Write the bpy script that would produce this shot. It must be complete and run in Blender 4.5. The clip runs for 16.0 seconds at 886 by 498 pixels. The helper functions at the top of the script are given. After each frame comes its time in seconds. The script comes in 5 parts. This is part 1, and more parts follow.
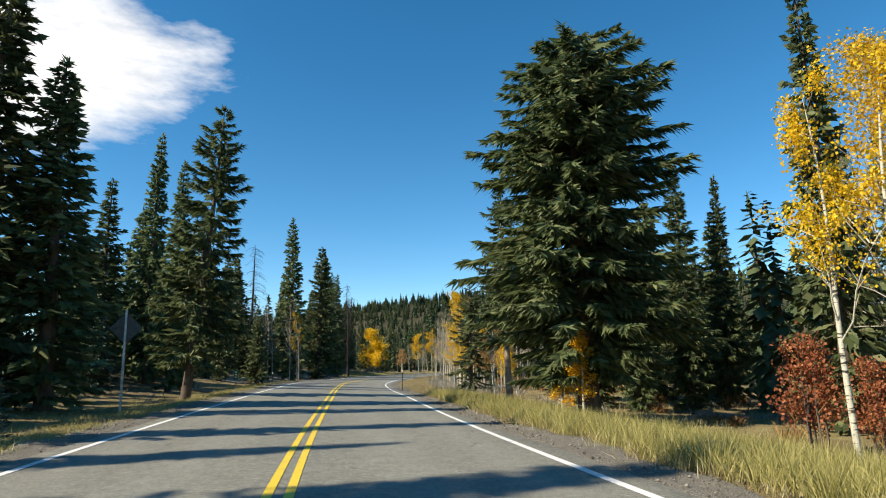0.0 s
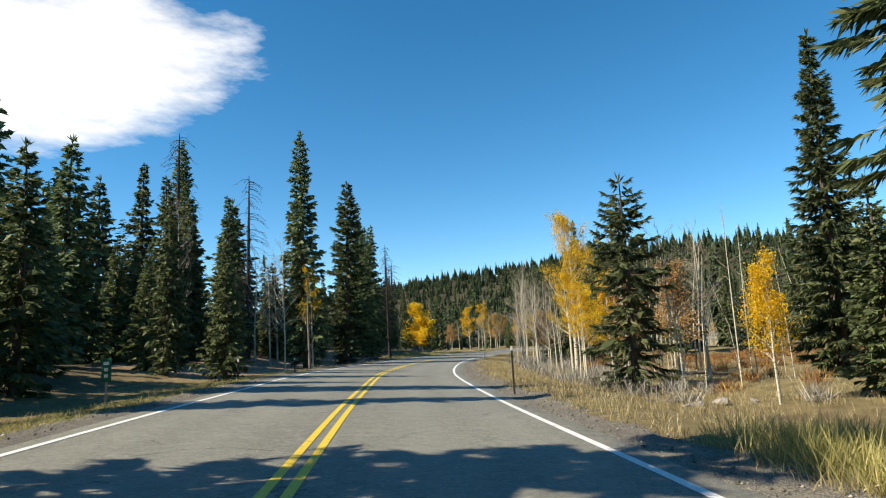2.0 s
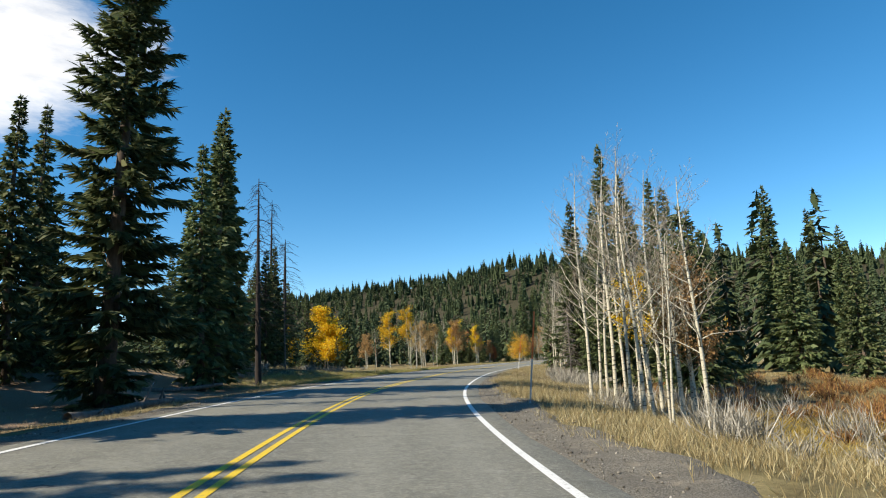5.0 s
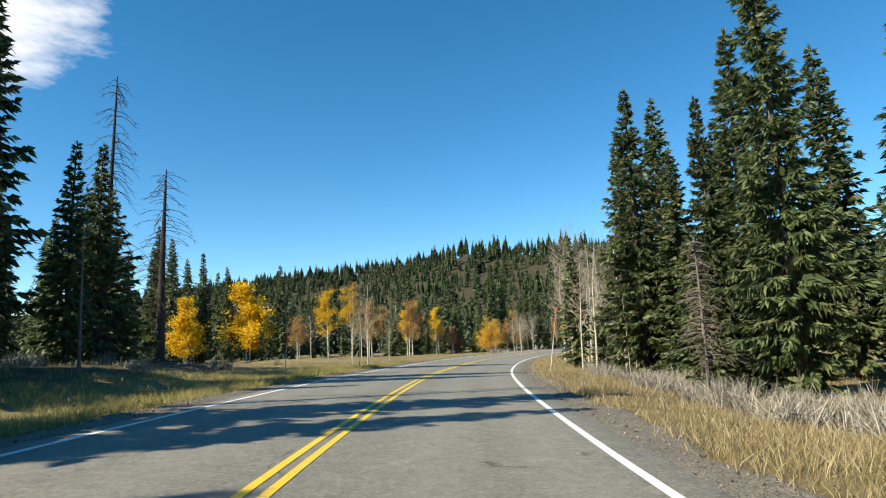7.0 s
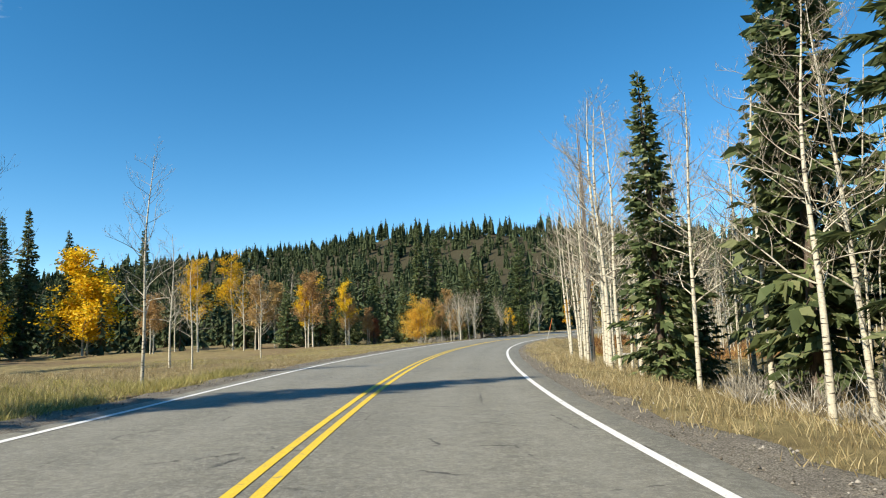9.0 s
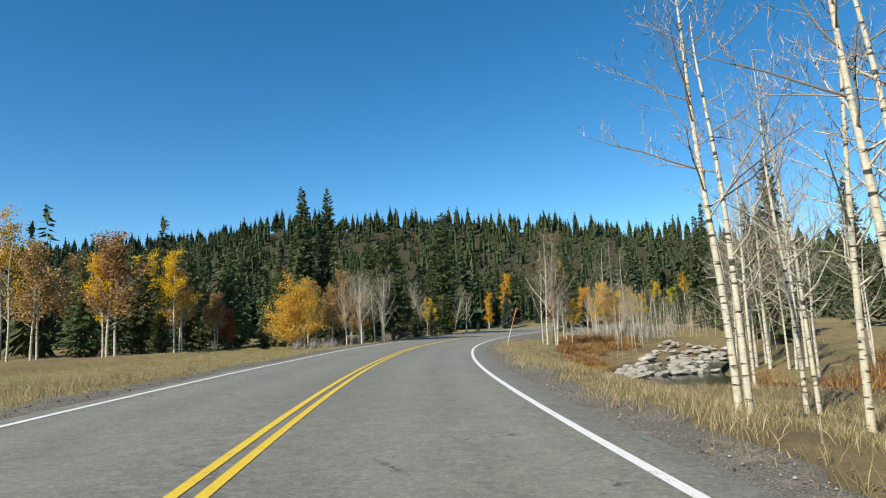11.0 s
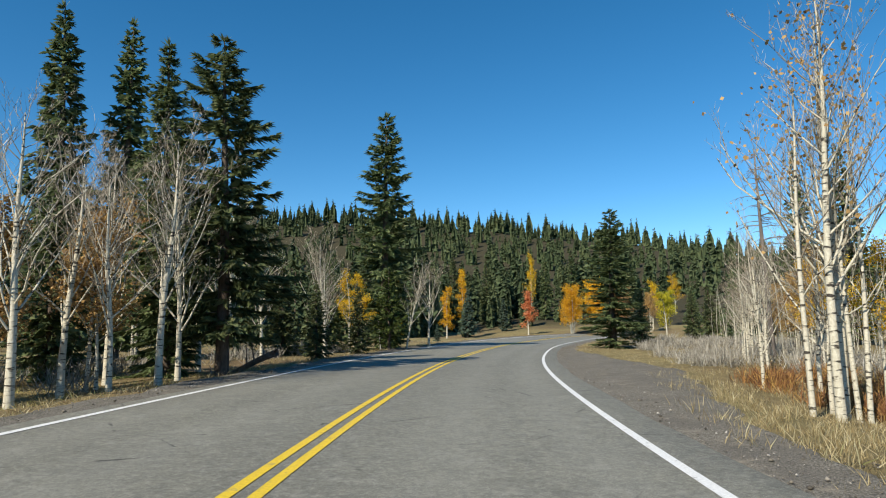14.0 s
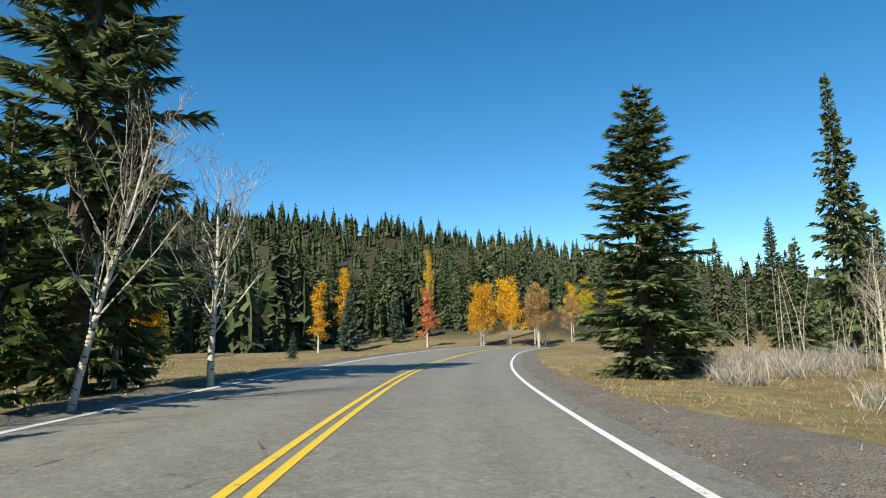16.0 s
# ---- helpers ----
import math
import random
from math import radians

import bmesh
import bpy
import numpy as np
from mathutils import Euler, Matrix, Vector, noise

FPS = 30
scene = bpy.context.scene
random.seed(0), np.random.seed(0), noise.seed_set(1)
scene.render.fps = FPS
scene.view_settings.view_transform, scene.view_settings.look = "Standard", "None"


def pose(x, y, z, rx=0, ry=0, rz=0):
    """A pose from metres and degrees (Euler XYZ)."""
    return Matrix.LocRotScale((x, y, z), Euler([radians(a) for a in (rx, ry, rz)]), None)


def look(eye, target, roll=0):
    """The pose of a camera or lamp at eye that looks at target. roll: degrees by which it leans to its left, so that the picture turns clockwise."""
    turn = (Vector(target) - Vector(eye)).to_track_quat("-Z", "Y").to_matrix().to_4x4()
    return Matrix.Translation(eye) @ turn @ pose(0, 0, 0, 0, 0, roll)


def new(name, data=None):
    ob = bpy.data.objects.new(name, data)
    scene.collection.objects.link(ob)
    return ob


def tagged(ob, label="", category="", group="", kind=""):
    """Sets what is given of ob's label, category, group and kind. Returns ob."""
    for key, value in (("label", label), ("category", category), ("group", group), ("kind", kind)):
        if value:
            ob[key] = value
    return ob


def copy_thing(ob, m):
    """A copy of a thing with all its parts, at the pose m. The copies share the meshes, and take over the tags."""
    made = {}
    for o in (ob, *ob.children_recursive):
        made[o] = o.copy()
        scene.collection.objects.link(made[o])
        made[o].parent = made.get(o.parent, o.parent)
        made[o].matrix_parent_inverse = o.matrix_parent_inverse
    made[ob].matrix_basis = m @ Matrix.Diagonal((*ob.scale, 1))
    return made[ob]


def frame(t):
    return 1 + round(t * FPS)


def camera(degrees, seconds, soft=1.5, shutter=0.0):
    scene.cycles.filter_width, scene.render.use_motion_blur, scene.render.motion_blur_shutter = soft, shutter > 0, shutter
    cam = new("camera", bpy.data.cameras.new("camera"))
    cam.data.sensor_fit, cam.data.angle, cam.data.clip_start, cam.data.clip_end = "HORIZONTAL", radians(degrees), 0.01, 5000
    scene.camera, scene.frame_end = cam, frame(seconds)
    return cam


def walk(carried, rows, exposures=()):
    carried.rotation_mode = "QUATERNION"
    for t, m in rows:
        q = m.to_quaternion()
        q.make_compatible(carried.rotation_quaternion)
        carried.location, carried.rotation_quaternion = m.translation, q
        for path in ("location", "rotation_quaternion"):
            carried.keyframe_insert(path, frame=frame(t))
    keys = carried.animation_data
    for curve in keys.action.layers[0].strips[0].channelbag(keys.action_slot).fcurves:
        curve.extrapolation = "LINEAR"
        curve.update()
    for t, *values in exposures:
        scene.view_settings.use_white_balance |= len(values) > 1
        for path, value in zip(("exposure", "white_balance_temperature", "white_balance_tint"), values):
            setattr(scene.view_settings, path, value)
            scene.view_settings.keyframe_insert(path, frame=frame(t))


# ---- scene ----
cam = camera(71.0, 16.0, soft=1.1)
PATH = [
    (0, (-0.190, 1.005, 1.273), (-0.135, 2.969, 1.648), -1.26),
    (0.5, (-0.983, 7.311, 1.269), (-0.945, 9.271, 1.670), 0.13),
    (1, (-1.779, 13.619, 1.253), (-1.773, 15.572, 1.682), 0.43),
    (1.5, (-2.488, 19.974, 1.223), (-2.522, 21.935, 1.616), -1.00),
    (2, (-3.119, 26.387, 1.249), (-3.190, 28.361, 1.559), -3.00),
    (2.5, (-3.765, 32.809, 1.294), (-3.841, 34.783, 1.612), -3.26),
    (3, (-4.294, 39.278, 1.310), (-4.375, 41.243, 1.675), -3.50),
    (3.5, (-4.832, 45.699, 1.213), (-4.827, 47.668, 1.563), -4.46),
    (4, (-5.335, 52.142, 1.110), (-5.224, 54.109, 1.451), -5.28),
    (4.5, (-5.754, 58.524, 1.140), (-5.535, 60.481, 1.490), -5.43),
    (5, (-5.988, 65.019, 1.201), (-5.771, 66.977, 1.550), -2.66),
    (7.5, (-3.221, 98.389, 1.285), (-2.775, 100.314, 1.595), -1.08),
    (8, (-1.856, 105.014, 1.214), (-1.352, 106.926, 1.516), 0.21),
    (8.5, (-0.261, 111.615, 1.193), (0.284, 113.525, 1.430), -1.30),
    (9, (1.494, 118.146, 1.198), (2.127, 120.024, 1.463), -2.40),
    (11.5, (13.309, 149.417, 1.149), (14.258, 151.160, 1.397), -2.32),
    (12, (16.041, 155.113, 1.137), (17.003, 156.848, 1.391), -2.39),
    (12.5, (18.869, 160.721, 1.107), (19.853, 162.442, 1.375), -2.52),
    (13, (21.736, 166.326, 1.143), (22.753, 168.027, 1.416), -2.58),
    (13.5, (24.749, 171.849, 1.148), (25.784, 173.538, 1.421), -2.51),
    (14, (27.997, 177.225, 1.184), (29.080, 178.884, 1.450), -1.15),
    (14.5, (31.541, 182.415, 1.179), (32.708, 184.020, 1.427), -1.69),
    (15, (35.237, 187.457, 1.195), (36.502, 188.985, 1.445), -1.79),
    (15.5, (38.990, 192.260, 1.211), (40.308, 193.736, 1.500), -2.41),
    (16, (42.846, 196.919, 1.185), (44.207, 198.355, 1.479), -1.43),
]
walk(cam, [(t, look(eye, target, roll)) for t, eye, target, roll in PATH], exposures=[(0, 0.72, 7250, 10), (0.5, 0.92, 7350, 10), (1.5, 0.84, 7300, 10), (2.2, 0.78, 7300, 10), (3.5, 0.66, 7100, 10), (4.5, 0.56, 7000, 10), (5, 0.66, 7050, 10), (8, 0.84, 7250, 10), (9, 0.76, 7150, 10), (11.5, 0.44, 6800, 10), (13, 0.42, 6800, 10), (15, 0.46, 6850, 10), (16, 0.60, 7000, 10)])

# ---- world, sun, exposure ----
SUN_EL, SUN_AZ = radians(37.5), Vector((-0.937, -0.350))  # towards the sun, on the plan


def build_world():
    w = bpy.data.worlds.new("sky")
    scene.world = w
    w.use_nodes = True
    nt = w.node_tree
    nt.nodes.clear()
    out = nt.nodes.new("ShaderNodeOutputWorld")
    bg = nt.nodes.new("ShaderNodeBackground")
    sky = nt.nodes.new("ShaderNodeTexSky")
    sky.sky_type = "NISHITA"
    sky.sun_disc = False
    sky.sun_elevation = SUN_EL
    sky.sun_rotation = math.atan2(SUN_AZ.x, SUN_AZ.y)
    sky.altitude = 2700
    sky.air_density, sky.dust_density, sky.ozone_density = 1.0, 0.0, 1.6
    # one cloud, high over the road's left side
    tc = nt.nodes.new("ShaderNodeTexCoord")
    centre = Vector(CLOUD_DIR).normalized()
    side = centre.cross(Vector((0, 0, 1))).normalized()
    up = side.cross(centre)

    def dot(v):
        n = nt.nodes.new("ShaderNodeVectorMath")
        n.operation = "DOT_PRODUCT"
        nt.links.new(tc.outputs["Generated"], n.inputs[0])
        n.inputs[1].default_value = v
        return n.outputs["Value"]

    def calc(op, a, b, clamp=False):
        n = nt.nodes.new("ShaderNodeMath")
        n.operation, n.use_clamp = op, clamp
        for k, v in enumerate((a, b)):
            if isinstance(v, (int, float)):
                n.inputs[k].default_value = v
            else:
                nt.links.new(v, n.inputs[k])
        return n.outputs[0]

    def noise_tex(scale, detail, rough, stretch):
        mp = nt.nodes.new("ShaderNodeMapping")
        mp.inputs["Scale"].default_value = stretch
        mp.inputs["Rotation"].default_value = (0, 0.25, 0)
        nt.links.new(tc.outputs["Generated"], mp.inputs["Vector"])
        n = nt.nodes.new("ShaderNodeTexNoise")
        n.inputs["Scale"].default_value, n.inputs["Detail"].default_value, n.inputs["Roughness"].default_value = scale, detail, rough
        nt.links.new(mp.outputs[0], n.inputs["Vector"])
        return n.outputs["Fac"]

    a, b = dot(side), dot(up)
    # tilted ellipse with wispy borders
    ar = calc("ADD", calc("MULTIPLY", a, 0.97), calc("MULTIPLY", b, 0.24))
    br = calc("ADD", calc("MULTIPLY", b, 0.97), calc("MULTIPLY", a, -0.24))
    e = calc("ADD", calc("POWER", calc("DIVIDE", ar, 0.28), 2), calc("POWER", calc("DIVIDE", br, 0.115), 2))
    wob = calc("MULTIPLY", calc("SUBTRACT", noise_tex(9, 7, 0.62, (1, 1, 3.2)), 0.5), 1.6)
    m = calc("SUBTRACT", 1.12, calc("ADD", e, wob))
    m = calc("MULTIPLY", m, 1.1, True)
    front = calc("GREATER_THAN", dot(centre), 0.0)
    m = calc("MULTIPLY", calc("SMOOTH_MIN", m, 0.96), front)
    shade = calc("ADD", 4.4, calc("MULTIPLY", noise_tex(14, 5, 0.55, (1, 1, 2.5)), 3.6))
    col = nt.nodes.new("ShaderNodeCombineColor")
    for k, f_ in enumerate((0.98, 1.0, 1.04)):
        nt.links.new(calc("MULTIPLY", shade, f_), col.inputs[k])
    mix = nt.nodes.new("ShaderNodeMix")
    mix.data_type = "RGBA"
    nt.links.new(m, mix.inputs[0])
    hs = nt.nodes.new("ShaderNodeHueSaturation")
    hs.inputs["Saturation"].default_value, hs.inputs["Hue"].default_value = 1.36, 0.493
    nt.links.new(sky.outputs[0], hs.inputs["Color"])
    nt.links.new(hs.outputs[0], mix.inputs[6])
    nt.links.new(col.outputs[0], mix.inputs[7])
    nt.links.new(mix.outputs[2], bg.inputs[0])
    bg.inputs[1].default_value = 0.125
    nt.links.new(bg.outputs[0], out.inputs[0])


CLOUD_DIR = (-0.62, 0.83, 0.44)
build_world()
sun = new("sun", bpy.data.lights.new("sun", "SUN"))
sun.data.energy, sun.data.angle, sun.data.color = 5.0, radians(0.53), (1.0, 0.94, 0.82)
sun.matrix_world = look((0, 0, 60), (-SUN_AZ.x * 60 * math.cos(SUN_EL), -SUN_AZ.y * 60 * math.cos(SUN_EL), 60 - 60 * math.sin(SUN_EL)))


# ---- materials ----
class Nodes:
    """A node tree in short: every call returns an output socket."""

    def __init__(self, name):
        self.mat = bpy.data.materials.new(name)
        self.mat.use_nodes = True
        self.nt = self.mat.node_tree
        self.bsdf = self.nt.nodes["Principled BSDF"]
        self.tc = self.nt.nodes.new("ShaderNodeTexCoord")

    def put(self, socket, v):
        if isinstance(v, bpy.types.NodeSocket):
            self.nt.links.new(v, socket)
        else:
            socket.default_value = v

    def noise(self, scale, detail=4, rough=0.55, stretch=(1, 1, 1), coords="Object"):
        mp = self.nt.nodes.new("ShaderNodeMapping")
        mp.inputs["Scale"].default_value = stretch
        self.nt.links.new(self.tc.outputs[coords], mp.inputs["Vector"])
        n = self.nt.nodes.new("ShaderNodeTexNoise")
        n.inputs["Scale"].default_value, n.inputs["Detail"].default_value, n.inputs["Roughness"].default_value = scale, detail, rough
        self.nt.links.new(mp.outputs[0], n.inputs["Vector"])
        return n.outputs["Fac"]

    def voronoi(self, scale, feature="DISTANCE_TO_EDGE", stretch=(1, 1, 1)):
        mp = self.nt.nodes.new("ShaderNodeMapping")
        mp.inputs["Scale"].default_value = stretch
        self.nt.links.new(self.tc.outputs["Object"], mp.inputs["Vector"])
        n = self.nt.nodes.new("ShaderNodeTexVoronoi")
        n.feature = feature
        n.inputs["Scale"].default_value = scale
        self.nt.links.new(mp.outputs[0], n.inputs["Vector"])
        return n.outputs["Distance"]

    def calc(self, op, a, b=0.0, clamp=False):
        n = self.nt.nodes.new("ShaderNodeMath")
        n.operation, n.use_clamp = op, clamp
        self.put(n.inputs[0], a)
        self.put(n.inputs[1], b)
        return n.outputs[0]

    def ramp(self, fac, stops):
        n = self.nt.nodes.new("ShaderNodeValToRGB")
        while len(n.color_ramp.elements) < len(stops):
            n.color_ramp.elements.new(0.5)
        for el, (p, c) in zip(n.color_ramp.elements, stops):
            el.position, el.color = p, (*c, 1) if len(c) == 3 else c
        self.put(n.inputs[0], fac)
        return n.outputs[0]

    def mix(self, fac, a, b, mode="MIX"):
        n = self.nt.nodes.new("ShaderNodeMix")
        n.data_type, n.blend_type = "RGBA", mode
        for k, v in ((0, fac), (6, a), (7, b)):
            self.put(n.inputs[k], (*v, 1) if isinstance(v, tuple) and len(v) == 3 else v)
        return n.outputs[2]

    def island(self):
        return self.nt.nodes.new("ShaderNodeNewGeometry").outputs["Random Per Island"]

    def random(self):
        return self.nt.nodes.new("ShaderNodeObjectInfo").outputs["Random"]

    def attribute(self, name):
        n = self.nt.nodes.new("ShaderNodeAttribute")
        n.attribute_name = name
        return n.outputs["Fac"]

    def bump(self, height, strength=0.4, distance=0.02):
        n = self.nt.nodes.new("ShaderNodeBump")
        n.inputs["Strength"].default_value, n.inputs["Distance"].default_value = strength, distance
        self.put(n.inputs["Height"], height)
        self.nt.links.new(n.outputs[0], self.bsdf.inputs["Normal"])

    def done(self, colour, rough=0.8, spec=0.3, metal=0.0):
        self.put(self.bsdf.inputs["Base Color"], (*colour, 1) if isinstance(colour, tuple) and len(colour) == 3 else colour)
        self.put(self.bsdf.inputs["Roughness"], rough)
        self.put(self.bsdf.inputs["Specular IOR Level"], spec)
        self.put(self.bsdf.inputs["Metallic"], metal)
        return self.mat


def leaf_material(name, stops, translucent=0.35, tree_spread=0.0):
    """Foliage: colour by leaf, a shift from tree to tree, and light through the blade."""
    n = Nodes(name)
    fac = n.island()
    col = n.ramp(fac, stops)
    if tree_spread:
        dark = n.calc("ADD", 1.0 - tree_spread, n.calc("MULTIPLY", n.random(), 2 * tree_spread))
        hs = n.nt.nodes.new("ShaderNodeHueSaturation")
        n.put(hs.inputs["Value"], dark)
        n.put(hs.inputs["Hue"], n.calc("ADD", 0.5 - tree_spread * 0.05, n.calc("MULTIPLY", n.random(), tree_spread * 0.1)))
        n.nt.links.new(col, hs.inputs["Color"])
        col = hs.outputs[0]
    n.done(col, 0.6, 0.2)
    if translucent:
        tr = n.nt.nodes.new("ShaderNodeBsdfTranslucent")
        n.nt.links.new(col, tr.inputs[0])
        mx = n.nt.nodes.new("ShaderNodeMixShader")
        mx.inputs[0].default_value = translucent
        n.nt.links.new(n.bsdf.outputs[0], mx.inputs[1])
        n.nt.links.new(tr.outputs[0], mx.inputs[2])
        n.nt.links.new(mx.outputs[0], n.nt.nodes["Material Output"].inputs[0])
    return n.mat


def make_materials():
    M = {}
    M["needles"] = leaf_material("spruce_needles", [(0.0, (0.046, 0.066, 0.030)), (0.45, (0.102, 0.134, 0.056)), (0.8, (0.150, 0.182, 0.076)), (1.0, (0.215, 0.225, 0.110))], 0.35, 0.24)
    M["blue_needles"] = leaf_material("blue_spruce_needles", [(0.0, (0.03, 0.05, 0.035)), (0.5, (0.065, 0.10, 0.07)), (1.0, (0.12, 0.16, 0.115))], 0.15, 0.2)
    M["pine_needles"] = leaf_material("pine_needles", [(0.0, (0.025, 0.045, 0.012)), (0.5, (0.06, 0.10, 0.025)), (1.0, (0.13, 0.17, 0.045))], 0.15, 0.2)
    n = Nodes("far_conifer_needles")
    tree = n.ramp(n.noise(0.16, 4, 0.65), [(0.35, (0.028, 0.046, 0.024)), (0.5, (0.055, 0.080, 0.038)), (0.66, (0.100, 0.120, 0.055))])
    M["far_needles"] = n.done(n.mix(n.calc("MULTIPLY", n.island(), 0.3), tree, (0.105, 0.115, 0.055)), 0.75, 0.12)
    M["gold"] = leaf_material("gold_leaves", [(0.0, (0.46, 0.26, 0.015)), (0.35, (0.66, 0.40, 0.018)), (0.75, (0.80, 0.53, 0.025)), (1.0, (0.84, 0.64, 0.07))], 0.45, 0.12)
    M["orange"] = leaf_material("orange_leaves", [(0.0, (0.46, 0.22, 0.012)), (0.5, (0.73, 0.40, 0.02)), (1.0, (0.84, 0.55, 0.05))], 0.45, 0.12)
    M["mixed"] = leaf_material("orange_and_yellow_leaves", [(0.0, (0.46, 0.22, 0.04)), (0.3, (0.72, 0.40, 0.06)), (0.6, (0.82, 0.53, 0.08)), (0.85, (0.78, 0.58, 0.09)), (1.0, (0.45, 0.44, 0.07))], 0.45, 0.08)
    M["rust"] = leaf_material("rust_leaves", [(0.0, (0.16, 0.05, 0.025)), (0.5, (0.34, 0.11, 0.045)), (1.0, (0.50, 0.21, 0.09))], 0.35, 0.1)
    M["red"] = leaf_material("red_leaves", [(0.0, (0.38, 0.11, 0.05)), (0.5, (0.60, 0.19, 0.085)), (1.0, (0.74, 0.32, 0.15))], 0.4, 0.1)
    M["tan"] = leaf_material("faded_tan_leaves", [(0.0, (0.22, 0.13, 0.06)), (0.5, (0.42, 0.26, 0.10)), (1.0, (0.56, 0.38, 0.16))], 0.35, 0.15)
    M["lime"] = leaf_material("yellow_green_leaves", [(0.0, (0.28, 0.26, 0.02)), (0.5, (0.45, 0.42, 0.03)), (1.0, (0.68, 0.56, 0.05))], 0.45, 0.1)

    n = Nodes("spruce_bark")
    v = n.noise(9, 6, 0.65, (1, 1, 0.25))
    n.bump(v, 0.7, 0.03)
    M["bark"] = n.done(n.ramp(v, [(0.25, (0.045, 0.034, 0.027)), (0.6, (0.13, 0.10, 0.078)), (0.85, (0.24, 0.20, 0.165))]), 0.9, 0.15)

    n = Nodes("pale_spruce_bark")
    v = n.noise(8, 6, 0.65, (1, 1, 0.35))
    n.bump(v, 0.6, 0.03)
    M["pale_bark"] = n.done(n.ramp(v, [(0.25, (0.12, 0.085, 0.06)), (0.55, (0.30, 0.235, 0.18)), (0.85, (0.46, 0.39, 0.32))]), 0.9, 0.15)

    n = Nodes("grey_dead_wood")
    v = n.noise(7, 6, 0.6, (1, 1, 0.2))
    n.bump(v, 0.6, 0.02)
    M["deadwood"] = n.done(n.ramp(v, [(0.2, (0.07, 0.06, 0.052)), (0.55, (0.18, 0.155, 0.135)), (0.9, (0.34, 0.30, 0.265))]), 0.85, 0.15)

    n = Nodes("burnt_bark")
    v = n.noise(6, 5, 0.6, (1, 1, 0.3))
    n.bump(v, 0.6, 0.03)
    M["darkwood"] = n.done(n.ramp(v, [(0.2, (0.018, 0.015, 0.014)), (0.7, (0.055, 0.046, 0.042)), (1.0, (0.13, 0.11, 0.10))]), 0.9, 0.15)

    n = Nodes("aspen_bark")
    scars = n.noise(3.2, 3, 0.5, (1.0, 1.0, 5.0))
    fine = n.noise(26, 4, 0.6, (1, 1, 0.6))
    base = n.ramp(fine, [(0.2, (0.34, 0.31, 0.23)), (0.6, (0.53, 0.50, 0.40)), (0.95, (0.66, 0.63, 0.54))])
    mask = n.ramp(scars, [(0.565, (0, 0, 0)), (0.63, (1, 1, 1))])
    n.bump(scars, 0.4, 0.02)
    M["aspen_bark"] = n.done(n.mix(mask, base, (0.045, 0.038, 0.032)), 0.7, 0.25)

    n = Nodes("aspen_twig")
    M["twig"] = n.done(n.ramp(n.island(), [(0.0, (0.16, 0.13, 0.095)), (0.5, (0.30, 0.26, 0.195)), (1.0, (0.48, 0.43, 0.35))]), 0.8, 0.2)
    n = Nodes("tan_brush_stems")
    M["brush"] = n.done(n.ramp(n.island(), [(0.0, (0.09, 0.045, 0.025)), (0.5, (0.22, 0.105, 0.045)), (0.85, (0.36, 0.20, 0.065)), (1.0, (0.46, 0.32, 0.10))]), 0.85, 0.15)
    n = Nodes("grey_brush_stems")
    M["sage"] = n.done(n.ramp(n.island(), [(0.0, (0.13, 0.12, 0.095)), (0.5, (0.27, 0.25, 0.205)), (1.0, (0.44, 0.42, 0.37))]), 0.85, 0.15)
    M["grass"] = leaf_material("dry_grass_blades", [(0.0, (0.16, 0.12, 0.06)), (0.35, (0.30, 0.235, 0.115)), (0.75, (0.45, 0.37, 0.20)), (0.93, (0.58, 0.51, 0.33)), (1.0, (0.20, 0.20, 0.07))], 0.3)
    M["gold_grass"] = leaf_material("golden_sedge_blades", [(0.0, (0.24, 0.16, 0.03)), (0.5, (0.42, 0.29, 0.05)), (1.0, (0.56, 0.42, 0.10))], 0.3)
    M["green_grass"] = leaf_material("yellow_green_grass_blades", [(0.0, (0.18, 0.17, 0.05)), (0.5, (0.34, 0.31, 0.10)), (1.0, (0.52, 0.45, 0.19))], 0.3)

    n = Nodes("asphalt")
    grit = n.noise(42, 7, 0.82)
    mott = n.noise(1.3, 6, 0.7)
    blot = n.noise(0.23, 4, 0.6)
    wheel = n.attribute("wheel")
    col = n.ramp(grit, [(0.28, (0.082, 0.080, 0.062)), (0.5, (0.205, 0.200, 0.157)), (0.72, (0.385, 0.372, 0.297))])
    col = n.mix(n.calc("MULTIPLY", mott, 0.55), col, (0.168, 0.165, 0.138))
    col = n.mix(n.ramp(blot, [(0.42, (0, 0, 0)), (0.62, (0.4, 0.4, 0.4))]), col, (0.125, 0.123, 0.104))
    col = n.mix(n.ramp(n.noise(4.2, 6, 0.75), [(0.40, (0.55, 0.55, 0.55)), (0.54, (0, 0, 0))]), col, (0.105, 0.103, 0.088))
    col = n.mix(n.ramp(n.noise(2.4, 6, 0.75), [(0.52, (0, 0, 0)), (0.68, (0.5, 0.5, 0.5))]), col, (0.31, 0.305, 0.26))
    col = n.mix(n.ramp(n.noise(13, 5, 0.8), [(0.42, (0.5, 0.5, 0.5)), (0.55, (0, 0, 0))]), col, (0.085, 0.083, 0.070))
    col = n.mix(n.ramp(n.noise(17, 5, 0.8), [(0.50, (0, 0, 0)), (0.64, (0.45, 0.45, 0.45))]), col, (0.36, 0.352, 0.30))
    col = n.mix(n.calc("MULTIPLY", wheel, 0.28), col, (0.28, 0.275, 0.235))
